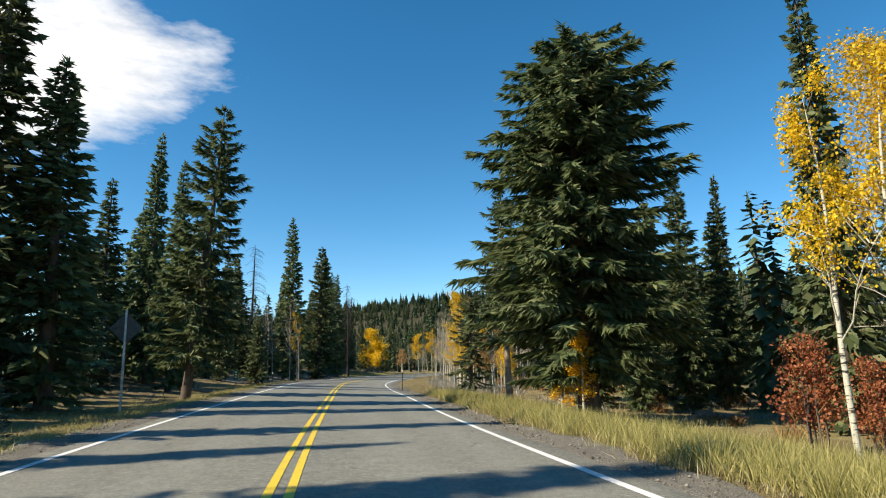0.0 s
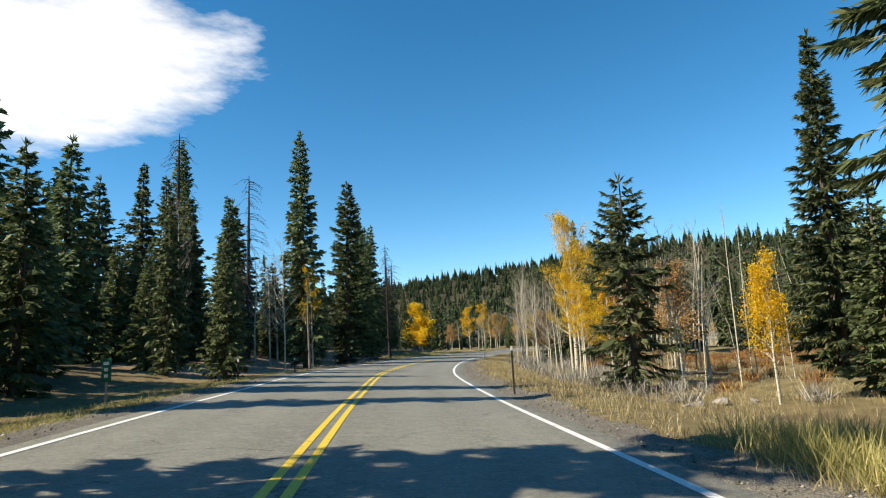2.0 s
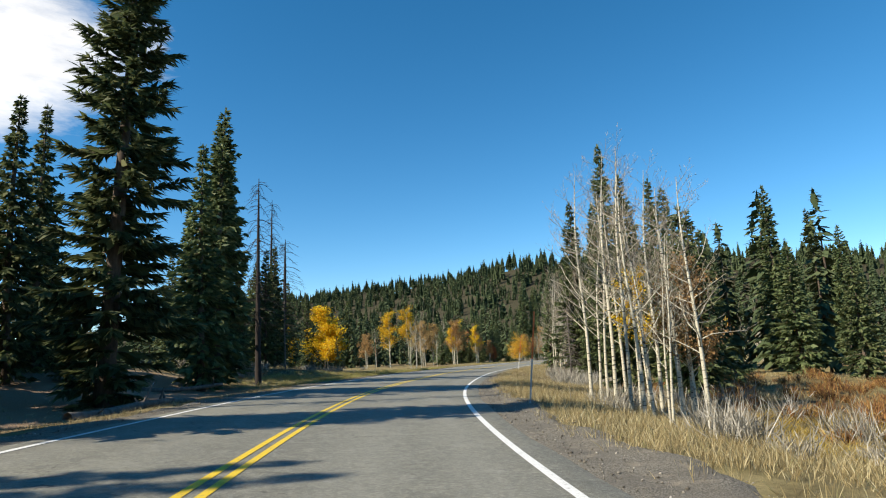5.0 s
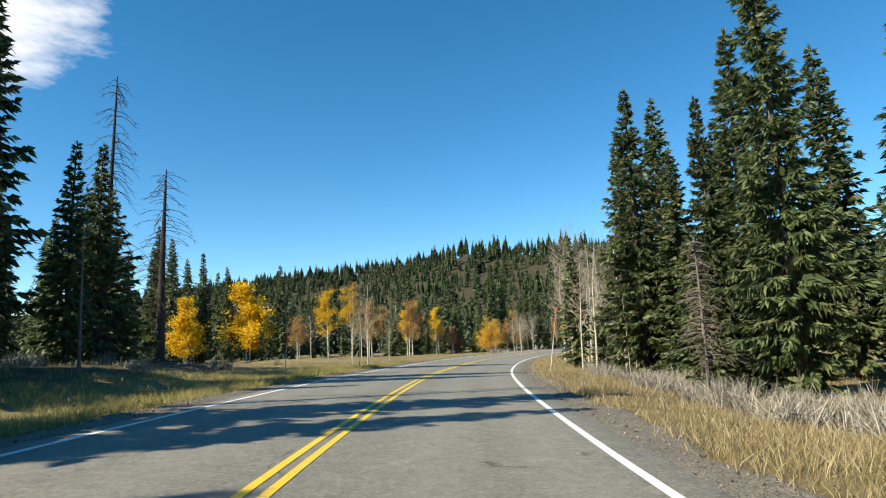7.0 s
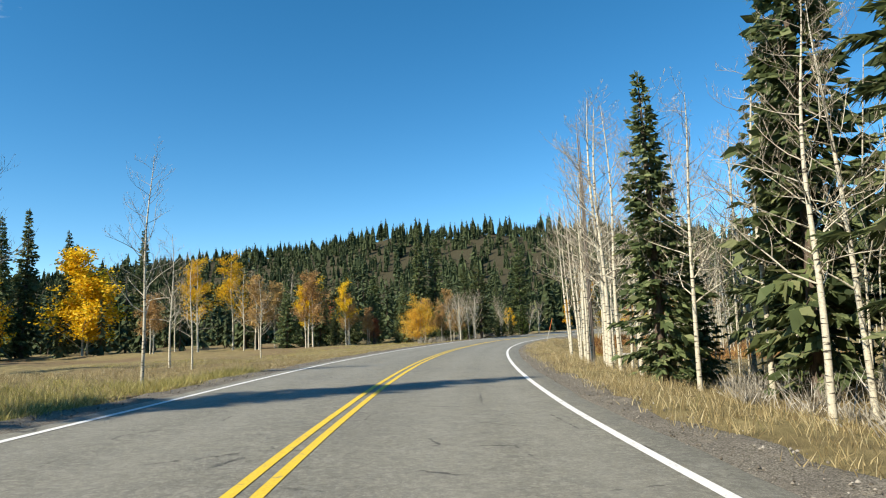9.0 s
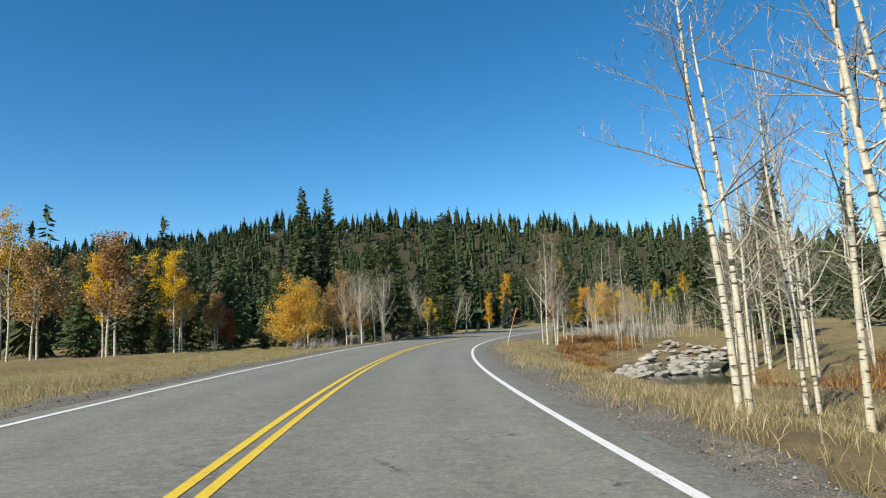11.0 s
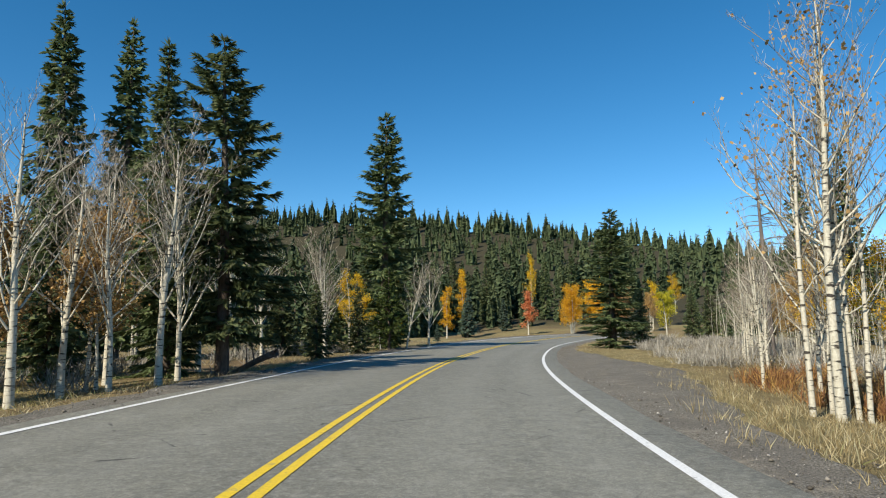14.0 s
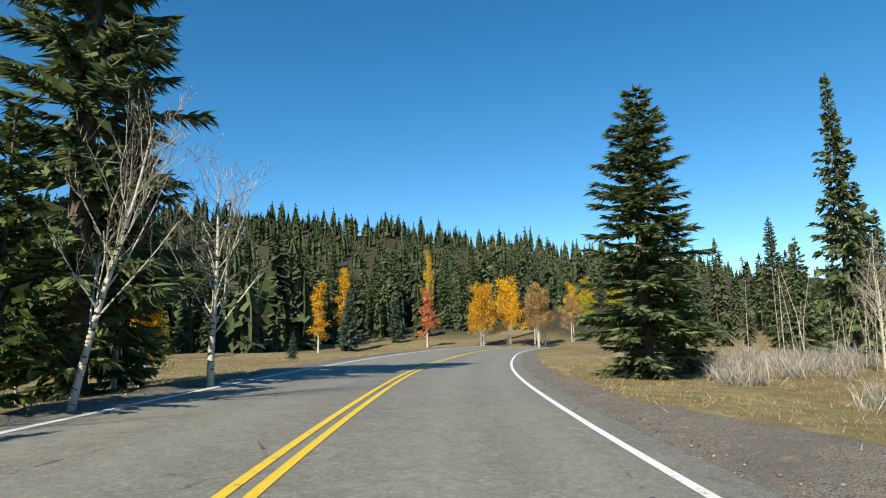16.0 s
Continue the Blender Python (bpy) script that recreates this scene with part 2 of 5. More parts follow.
    col = n.mix(n.ramp(n.noise(75, 3, 0.6), [(0.58, (0, 0, 0)), (0.66, (0.6, 0.6, 0.6))]), col, (0.07, 0.068, 0.058))
    col = n.mix(n.ramp(n.noise(95, 3, 0.6), [(0.60, (0, 0, 0)), (0.68, (0.5, 0.5, 0.5))]), col, (0.46, 0.45, 0.40))
    crack = n.ramp(n.calc("ADD", n.voronoi(0.55, stretch=(1, 1, 1)), n.calc("MULTIPLY", n.noise(2.2, 5, 0.75), 0.16)), [(0.080, (1, 1, 1)), (0.090, (0, 0, 0))])
    patchy = n.ramp(n.noise(0.16, 2, 0.5), [(0.42, (0, 0, 0)), (0.50, (1, 1, 1))])
    broken = n.ramp(n.noise(1.1, 3, 0.6), [(0.49, (0, 0, 0)), (0.57, (1, 1, 1))])
    cm = n.calc("MULTIPLY", n.calc("MULTIPLY", n.calc("MULTIPLY", crack, patchy), broken), 0.85)
    col = n.mix(cm, col, (0.03, 0.029, 0.028))
    n.bump(n.calc("ADD", grit, n.calc("MULTIPLY", cm, -1.0)), 0.5, 0.012)
    M["asphalt"] = n.done(col, 0.78, 0.35)

    for key, lo, hi in (("yellow_paint", (0.52, 0.36, 0.02), (0.80, 0.56, 0.045)), ("white_paint", (0.55, 0.55, 0.53), (0.82, 0.82, 0.80))):
        n = Nodes(key)
        w_ = n.noise(38, 6, 0.75)
        worn = n.calc("MULTIPLY", n.ramp(n.noise(7, 6, 0.8), [(0.57, (0, 0, 0)), (0.66, (1, 1, 1))]), 0.8)
        n.bump(w_, 0.4, 0.006)
        M[key] = n.done(n.mix(worn, n.ramp(w_, [(0.3, lo), (0.65, hi)]), (0.19, 0.18, 0.165)), 0.6, 0.35)

    n = Nodes("shoulder_gravel")
    g1 = n.calc("ADD", n.calc("MULTIPLY", n.voronoi(46, "F1"), 0.55), n.calc("MULTIPLY", n.noise(19, 7, 0.8), 0.75))
    g2 = n.noise(0.8, 5, 0.6)
    col = n.ramp(g1, [(0.35, (0.40, 0.37, 0.315)), (0.58, (0.21, 0.192, 0.158)), (0.85, (0.075, 0.068, 0.055))])
    col = n.mix(n.ramp(g2, [(0.45, (0, 0, 0)), (0.6, (0.55, 0.55, 0.55))]), col, (0.13, 0.118, 0.10))
    col = n.mix(n.ramp(n.noise(2.7, 5, 0.7), [(0.55, (0, 0, 0)), (0.68, (0.6, 0.6, 0.6))]), col, (0.30, 0.26, 0.20))
    n.bump(n.calc("MULTIPLY", g1, -1.0), 0.8, 0.03)
    M["gravel"] = n.done(col, 0.92, 0.15)

    n = Nodes("meadow_soil")
    a_ = n.noise(0.07, 5, 0.6)
    b_ = n.noise(1.6, 6, 0.7)
    c_ = n.noise(22, 5, 0.7)
    grass = n.ramp(b_, [(0.25, (0.11, 0.09, 0.045)), (0.5, (0.22, 0.18, 0.085)), (0.75, (0.34, 0.28, 0.14))])
    soil = n.ramp(c_, [(0.25, (0.09, 0.06, 0.036)), (0.6, (0.19, 0.13, 0.08)), (0.85, (0.30, 0.22, 0.14))])
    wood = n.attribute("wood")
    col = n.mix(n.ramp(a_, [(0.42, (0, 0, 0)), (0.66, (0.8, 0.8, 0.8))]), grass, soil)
    # darker ground tone, mixed in where the wood attribute is high
    dark_floor = n.ramp(b_, [(0.3, (0.03, 0.03, 0.018)), (0.7, (0.075, 0.065, 0.04))])
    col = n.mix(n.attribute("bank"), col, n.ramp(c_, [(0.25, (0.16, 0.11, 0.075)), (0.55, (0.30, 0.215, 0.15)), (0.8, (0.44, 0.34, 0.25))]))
    col = n.mix(wood, col, dark_floor)
    n.bump(n.calc("ADD", b_, n.calc("MULTIPLY", c_, 0.4)), 0.8, 0.12)
    M["soil"] = n.done(col, 0.95, 0.1)

    n = Nodes("creek_rock")
    a_ = n.noise(2.2, 6, 0.65)
    n.bump(a_, 0.7, 0.06)
    M["rock"] = n.done(n.mix(n.calc("MULTIPLY", n.random(), 0.55), n.ramp(a_, [(0.25, (0.19, 0.178, 0.155)), (0.6, (0.39, 0.37, 0.33)), (0.9, (0.56, 0.54, 0.49))]), (0.26, 0.23, 0.19)), 0.85, 0.2)

    n = Nodes("gravel_pebble")
    M["pebble"] = n.done(n.ramp(n.island(), [(0.0, (0.07, 0.062, 0.05)), (0.6, (0.17, 0.152, 0.125)), (0.92, (0.30, 0.275, 0.235)), (1.0, (0.42, 0.40, 0.36))]), 0.9, 0.15)

    n = Nodes("creek_water")
    v = n.noise(3.5, 4, 0.6, (1, 1, 1))
    n.bump(v, 0.25, 0.03)
    M["water"] = n.done((0.022, 0.026, 0.02), 0.06, 0.5)

    n = Nodes("galvanised_steel")
    v = n.noise(14, 4, 0.6)
    M["steel"] = n.done(n.ramp(v, [(0.3, (0.28, 0.29, 0.29)), (0.7, (0.46, 0.47, 0.47))]), 0.45, 0.5, 0.8)
    # bare aluminium sign back, its colour darkened to stand for tree shade
    n = Nodes("shaded_aluminium")
    M["shaded_panel"] = n.done(n.ramp(n.noise(10, 4), [(0.3, (0.055, 0.055, 0.05)), (0.7, (0.09, 0.09, 0.082))]), 0.75, 0.2)
    n = Nodes("green_sign_sheet")
    M["sign_green"] = n.done(n.ramp(n.noise(6, 4), [(0.3, (0.008, 0.10, 0.055)), (0.7, (0.014, 0.14, 0.08))]), 0.4, 0.4)
    n = Nodes("white_sheet")
    M["white_sheet"] = n.done(n.ramp(n.noise(8, 4), [(0.3, (0.62, 0.62, 0.6)), (0.7, (0.8, 0.8, 0.78))]), 0.45, 0.4)
    n = Nodes("orange_paint")
    M["orange_paint"] = n.done(n.ramp(n.noise(9, 4), [(0.3, (0.55, 0.13, 0.035)), (0.7, (0.72, 0.22, 0.07))]), 0.6, 0.3)
    n = Nodes("grey_paint")
    M["grey_paint"] = n.done(n.ramp(n.noise(9, 4), [(0.3, (0.42, 0.41, 0.38)), (0.7, (0.60, 0.59, 0.56))]), 0.6, 0.3)
    n = Nodes("dark_post")
    M["dark_post"] = n.done(n.ramp(n.noise(12, 4), [(0.3, (0.025, 0.022, 0.02)), (0.7, (0.07, 0.06, 0.05))]), 0.75, 0.25)
    return M


MAT = make_materials()


# ---- mesh helpers ----
def mesh_object(name, verts, faces, material, parent=None, label="", smooth=False):
    """One mesh object from arrays of vertices and faces (lists of index tuples or an array of one face size)."""
    me = bpy.data.meshes.new(name)
    verts = np.asarray(verts, np.float32)
    if isinstance(faces, np.ndarray):
        k = faces.shape[1]
        me.vertices.add(len(verts))
        me.vertices.foreach_set("co", verts.ravel())
        me.loops.add(faces.size)
        me.loops.foreach_set("vertex_index", faces.ravel().astype(np.int32))
        me.polygons.add(len(faces))
        me.polygons.foreach_set("loop_start", np.arange(0, faces.size, k, dtype=np.int32))
        me.update(calc_edges=True)
        me.validate()
    else:
        me.from_pydata(verts.tolist(), [], faces)
        me.update()
    if smooth:
        me.polygons.foreach_set("use_smooth", np.ones(len(me.polygons), bool))
    me.materials.append(material)
    ob = new(name, me)
    if parent is not None:
        ob.parent = parent
    if label:
        ob["label"] = label
    return ob


def part(name, bm, material, parent, label=""):
    """A bmesh as one mesh object under a thing or a part."""
    me = bpy.data.meshes.new(name)
    bm.to_mesh(me)
    bm.free()
    me.materials.append(material)
    ob = new(name, me)
    ob.parent = parent
    if label:
        ob["label"] = label
    return ob


def tube(path, radii, sides=6, close=True):
    """Vertices and quads of a tube along a path; the ends are closed by fans of quads' tips."""
    path, radii = np.asarray(path, float), np.asarray(radii, float)
    d = np.gradient(path, axis=0)
    d /= np.linalg.norm(d, axis=1, keepdims=True) + 1e-9
    ref = np.where(np.abs(d[:, 2:3]) > 0.8, [[1.0, 0, 0]], [[0, 0, 1.0]])
    a = np.cross(d, ref)
    a /= np.linalg.norm(a, axis=1, keepdims=True) + 1e-9
    b = np.cross(d, a)
    ang = np.arange(sides) * 2 * np.pi / sides
    ring = path[:, None] + radii[:, None, None] * (np.cos(ang)[None, :, None] * a[:, None] + np.sin(ang)[None, :, None] * b[:, None])
    n = len(path)
    i, j = np.meshgrid(np.arange(n - 1), np.arange(sides), indexing="ij")
    q = np.stack([i * sides + j, i * sides + (j + 1) % sides, (i + 1) * sides + (j + 1) % sides, (i + 1) * sides + j], -1).reshape(-1, 4)
    return ring.reshape(-1, 3), q


class Soup:
    """Collects many small pieces of one face size into one mesh."""

    def __init__(self):
        self.v, self.f, self.n = [], [], 0

    def add(self, v, f):
        self.v.append(np.asarray(v, float))
        self.f.append(np.asarray(f) + self.n)
        self.n += len(v)

    def get(self):
        return np.concatenate(self.v), np.concatenate(self.f)


def blades(roots, ways, sides, length, width, curl=None):
    """Many rhombic blades at once: root, way, side vector, length and width each. Two triangles (one quad) a blade."""
    length, width = np.asarray(length)[:, None], np.asarray(width)[:, None]
    mid = roots + ways * length * 0.45
    tip = roots + ways * length
    if curl is not None:
        tip = tip + curl
    v = np.stack([roots, mid + sides * width * 0.5, tip, mid - sides * width * 0.5], 1).reshape(-1, 3)
    return v, np.arange(len(v)).reshape(-1, 4)


def unit(a):
    return a / (np.linalg.norm(a, axis=-1, keepdims=True) + 1e-9)


# ---- the road's line and the lie of the land ----
CENTRE = [
    (14.48, -89.93), (8.98, -54.93), (4.07, -24.92), (0.67, -7.92), (-1.20, 4.07), (-2.50, 13.07), (-3.65, 22.06), (-4.74, 31.04), (-5.88, 40.02), (-6.77, 48.53), (-7.55, 56.50), (-7.79, 64.00), (-7.76, 72.01), (-7.38, 80.01), (-6.49, 88.50), (-5.02, 96.96), (-3.23, 105.16), (-1.08, 113.97), (1.70, 123.80), (5.04, 133.56), (9.20, 144.04), (14.31, 155.59), (19.74, 166.39), (26.12, 177.33), (33.38, 187.57), (40.92, 196.94), (49.07, 205.77), (58.78, 215.22), (71.17, 225.80), (87.12, 238.34), (106.07, 250.88), (130.04, 262.91), (158.01, 271.94), (200.00, 277.97), (260.00, 275.99), (340.00, 260.00),
]


def sample_line(points, step=1.0):
    p = np.asarray(points, float)
    p = np.concatenate([[2 * p[0] - p[1]], p, [2 * p[-1] - p[-2]]])
    out = []
    for k in range(1, len(p) - 2):
        n = max(2, int(np.linalg.norm(p[k + 1] - p[k]) / step))
        t = np.linspace(0, 1, n, endpoint=False)[:, None]
        a, b, c, d = p[k - 1], p[k], p[k + 1], p[k + 2]
        out.append(0.5 * (2 * b + (c - a) * t + (2 * a - 5 * b + 4 * c - d) * t**2 + (3 * b - a - 3 * c + d) * t**3))
    return np.concatenate(out)


LINE = sample_line(CENTRE)
for _ in range(12):
    LINE[1:-1] = 0.25 * LINE[:-2] + 0.5 * LINE[1:-1] + 0.25 * LINE[2:]
TANGENT = unit(np.gradient(LINE, axis=0))
NORMAL = np.stack([TANGENT[:, 1], -TANGENT[:, 0]], 1)  # to the right
ARC = np.r_[0, np.cumsum(np.linalg.norm(np.diff(LINE, axis=0), axis=1))]
ARC -= ARC[np.argmin(np.abs(LINE[:, 1]) + 0 * ARC)]  # zero beside the walk's start


def along(x, y):
    """Arc length and offset to the right of the road's middle, for arrays of places."""
    x, y = np.atleast_1d(np.asarray(x, float)), np.atleast_1d(np.asarray(y, float))
    s, u = np.empty(len(x)), np.empty(len(x))
    for a in range(0, len(x), 4000):
        dx, dy = x[a : a + 4000, None] - LINE[:, 0], y[a : a + 4000, None] - LINE[:, 1]
        k = np.argmin(dx * dx + dy * dy, axis=1)
        r = np.arange(len(k))
        s[a : a + 4000] = ARC[k] + dx[r, k] * TANGENT[k, 0] + dy[r, k] * TANGENT[k, 1]
        side = dx[r, k] * NORMAL[k, 0] + dy[r, k] * NORMAL[k, 1]
        far = np.sqrt(dx[r, k] ** 2 + dy[r, k] ** 2)
        u[a : a + 4000] = np.where(far < 25, side, np.sign(side) * far)
    return s, u


def place(s, u):
    """World x, y of a place by arc length and offset."""
    x, y = np.interp(s, ARC, LINE[:, 0]), np.interp(s, ARC, LINE[:, 1])
    return x + u * np.interp(s, ARC, NORMAL[:, 0]), y + u * np.interp(s, ARC, NORMAL[:, 1])


def ease(a, b, t):
    t = np.clip((t - a) / (b - a), 0, 1)
    return t * t * (3 - 2 * t)


def bank(s):
    """The road's fall to the right, as a slope."""
    return np.interp(s, [-10, 20, 50, 80, 110, 140, 170, 200, 230, 260], np.tan(np.radians([-1.66, 1.77, 3.64, 2.07, 2.00, 1.84, 1.72, 1.81, 2.87, 3.87])))


def road_z(s, u):
    rise = np.interp(s, [-10, 4, 18, 32, 46, 60, 74, 88, 102, 116, 130, 144, 158, 172, 186, 200, 214, 228, 242, 256], [0.040, 0.019, -0.009, 0.014, -0.026, -0.004, -0.020, 0.023, 0.032, 0.020, -0.041, -0.010, -0.038, -0.067, -0.025, -0.002, 0.025, 0.078, 0.101, 0.104])
    return rise - bank(s) * (u - 1.6)


CREST = np.array([(-900, 1350, 70), (-300, 1010, 78), (73, 675, 79), (122, 600, 80), (250, 500, 68), (420, 350, 36), (640, 120, 24), (900, -300, 20)], float)


def hill(x, y):
    """The wooded ridge beyond the valley."""
    best, height, side = np.full(len(x), 1e9), np.zeros(len(x)), np.zeros(len(x))
    for a, b in zip(CREST[:-1], CREST[1:]):
        d = b[:2] - a[:2]
        t = np.clip(((x - a[0]) * d[0] + (y - a[1]) * d[1]) / (d @ d), 0, 1)
        px, py = x - a[0] - t * d[0], y - a[1] - t * d[1]
        r = np.hypot(px, py)
        near = r < best
        best = np.where(near, r, best)
        height = np.where(near, a[2] + t * (b[2] - a[2]), height)
        side = np.where(near, px * -d[1] + py * d[0], side)
    reach = 285.0
    up = np.clip(1 - np.where(side > 0, best * 0.25, best) / reach, 0, 1)
    return height * up**1.6


def wave(x, y, f, k=0.0):
    return np.sin(x * f + k) * np.cos(y * f * 0.83 + 1.7 * k) + 0.5 * np.sin(x * f * 2.1 + y * f * 1.3 + k)


CREEK = np.array([(110, 202), (75, 188), (66, 187.5), (58, 183.6), (51.4, 179.2), (45.6, 175.1), (39.2, 170.8), (34.6, 166.6), (33.2, 162), (35, 156), (40, 146), (44, 130), (38, 112), (26, 98), (15, 86), (9.5, 78), (7.8, 72), (9.5, 64), (15, 50), (30, 20), (40, -40)], float)


def creek_distance(x, y):
    best = np.full(len(x), 1e9)
    for a, b in zip(CREEK[:-1], CREEK[1:]):
        d = b - a
        t = np.clip(((x - a[0]) * d[0] + (y - a[1]) * d[1]) / (d @ d), 0, 1)
        best = np.minimum(best, np.hypot(x - a[0] - t * d[0], y - a[1] - t * d[1]))
    return best


def terrain(x, y):
    """Height of the land, without the road's own surface."""
    x, y = np.atleast_1d(np.asarray(x, float)), np.atleast_1d(np.asarray(y, float))
    s, u = along(x, y)
    edge_r, edge_l = road_z(s, 4.5) - 0.04, road_z(s, -4.5) - 0.04
    flat_r = np.interp(s, [0, 60, 130, 165, 192, 206, 240], [-0.75, -0.9, -0.9, -1.2, -1.15, -0.5, -0.2])
    right = edge_r + (flat_r - edge_r) * ease(5.0, 10.5, u)
    flat_l = np.interp(s, [0, 60, 105, 140, 165, 230], [1.0, 1.4, 1.5, 0.4, -0.35, 0.3])
    left = edge_l - 0.18 * ease(5.0, 7.0, -u) + (flat_l - edge_l + 0.18) * ease(7.5, 18, -u)
    z = np.where(u > 0, right, left)
    off = ease(5, 14, np.abs(u))
    z = z + off * (0.16 * wave(x, y, 0.16) + 0.10 * wave(x, y, 0.53, 2.0))
    wide = np.interp(y, [150, 158, 164, 173], [0.42, 0.7, 1.0, 1.0])
    deep = np.interp(y, [150, 158, 164, 176, 186], [0.95, 1.05, 1.1, 0.92, 0.55])
    z = z - deep * (1 - ease(2.3 * wide, 9.0 * wide, creek_distance(x, y))) * ease(5.0, 7.5, u)
    return z + hill(x, y)


def ground_z(x, y):
    return float(terrain([x], [y])[0])


# ---- ground, road, shoulders ----
def spread(lo, hi, step, far):
    """Grid lines: even from lo to hi, then ever wider out to far on both sides."""
    mid = np.arange(lo, hi + step, step)
    out, d = [], step
    p = hi
    while p < far:
        d *= 1.16
        p += d
        out.append(p)
    back, d, p = [], step, lo
    while p > -far:
        d *= 1.16
        p -= d
        back.append(p)
    return np.r_[back[::-1], mid, out]


def bare_bank(s, u):
    """Where the left bank shows bare sandy soil."""
    return ease(55, 64, s) * (1 - ease(96, 106, s)) * ease(6.6, 8.2, -u) * (1 - ease(15, 20, -u))


def build_ground():
    gx, gy = spread(-70, 150, 1.6, 3500), spread(-30, 300, 1.6, 3500)
    X, Y = np.meshgrid(gx, gy, indexing="ij")
    x, y = X.ravel(), Y.ravel()
    z = terrain(x, y)
    s, u = along(x, y)
    # the sheet dips under road and shoulders, which lie on it
    z -= 0.22 * (1 - ease(8.5, 11.0, np.abs(u)))
    v = np.stack([x, y, z], 1)
    n, m = len(gx), len(gy)
    i, j = np.meshgrid(np.arange(n - 1), np.arange(m - 1), indexing="ij")
    f = np.stack([i * m + j, (i + 1) * m + j, (i + 1) * m + j + 1, i * m + j + 1], -1).reshape(-1, 4)
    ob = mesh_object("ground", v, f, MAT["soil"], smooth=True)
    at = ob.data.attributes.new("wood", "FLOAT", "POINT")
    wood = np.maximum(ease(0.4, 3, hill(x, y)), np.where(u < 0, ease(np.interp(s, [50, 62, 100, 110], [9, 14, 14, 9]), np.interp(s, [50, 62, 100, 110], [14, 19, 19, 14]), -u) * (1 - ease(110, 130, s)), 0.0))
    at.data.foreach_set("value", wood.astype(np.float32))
    at = ob.data.attributes.new("bank", "FLOAT", "POINT")
    at.data.foreach_set("value", bare_bank(s, u).astype(np.float32))
    return tagged(ob, "dry meadow soil and forest floor reaching up the hill", "ground", kind="structure")


def strip(name, s0, s1, offsets, height, material, step=1.0, attr=None):
    """A band along the road: offsets may be functions of s; height(s, u) gives its top."""
    ss = np.arange(s0, s1 + 0.01, step)
    rows = []
    for o in offsets:
        u = o(ss) if callable(o) else np.full(len(ss), float(o))
        x, y = place(ss, u)
        rows.append(np.stack([x, y, height(ss, u)], 1))
    v = np.stack(rows, 1).reshape(-1, 3)
    m = len(offsets)
    i, j = np.meshgrid(np.arange(len(ss) - 1), np.arange(m - 1), indexing="ij")
    f = np.stack([i * m + j, i * m + j + 1, (i + 1) * m + j + 1, (i + 1) * m + j], -1).reshape(-1, 4)
    ob = mesh_object(name, v, f, material, smooth=True)
    if attr is not None:
        at = ob.data.attributes.new("wheel", "FLOAT", "POINT")
        at.data.foreach_set("value", np.tile(attr, len(ss)).astype(np.float32))
    return ob


def pullout(s):
    """Width of the gravel beyond the right edge: a turnout opens near the walk's end."""
    return np.interp(s, [-60, 30, 60, 85, 100, 150, 165, 192, 197, 201, 207, 211, 214, 220, 226, 246, 400], [0.7, 0.7, 1.1, 1.1, 0.7, 0.7, 1.0, 1.0, 1.5, 3.0, 3.5, 3.1, 2.3, 1.5, 0.9, 1.0, 1.0])


def pave_edge(s, sign):
    """Distance from the middle to the edge of the asphalt, right (1) or left (-1)."""
    if sign < 0:
        return np.full(np.shape(s), 3.98)
    return np.interp(s, [0, 55, 100, 150, 165, 200, 240], [3.98, 4.02, 4.06, 4.14, 4.24, 4.2, 4.05])


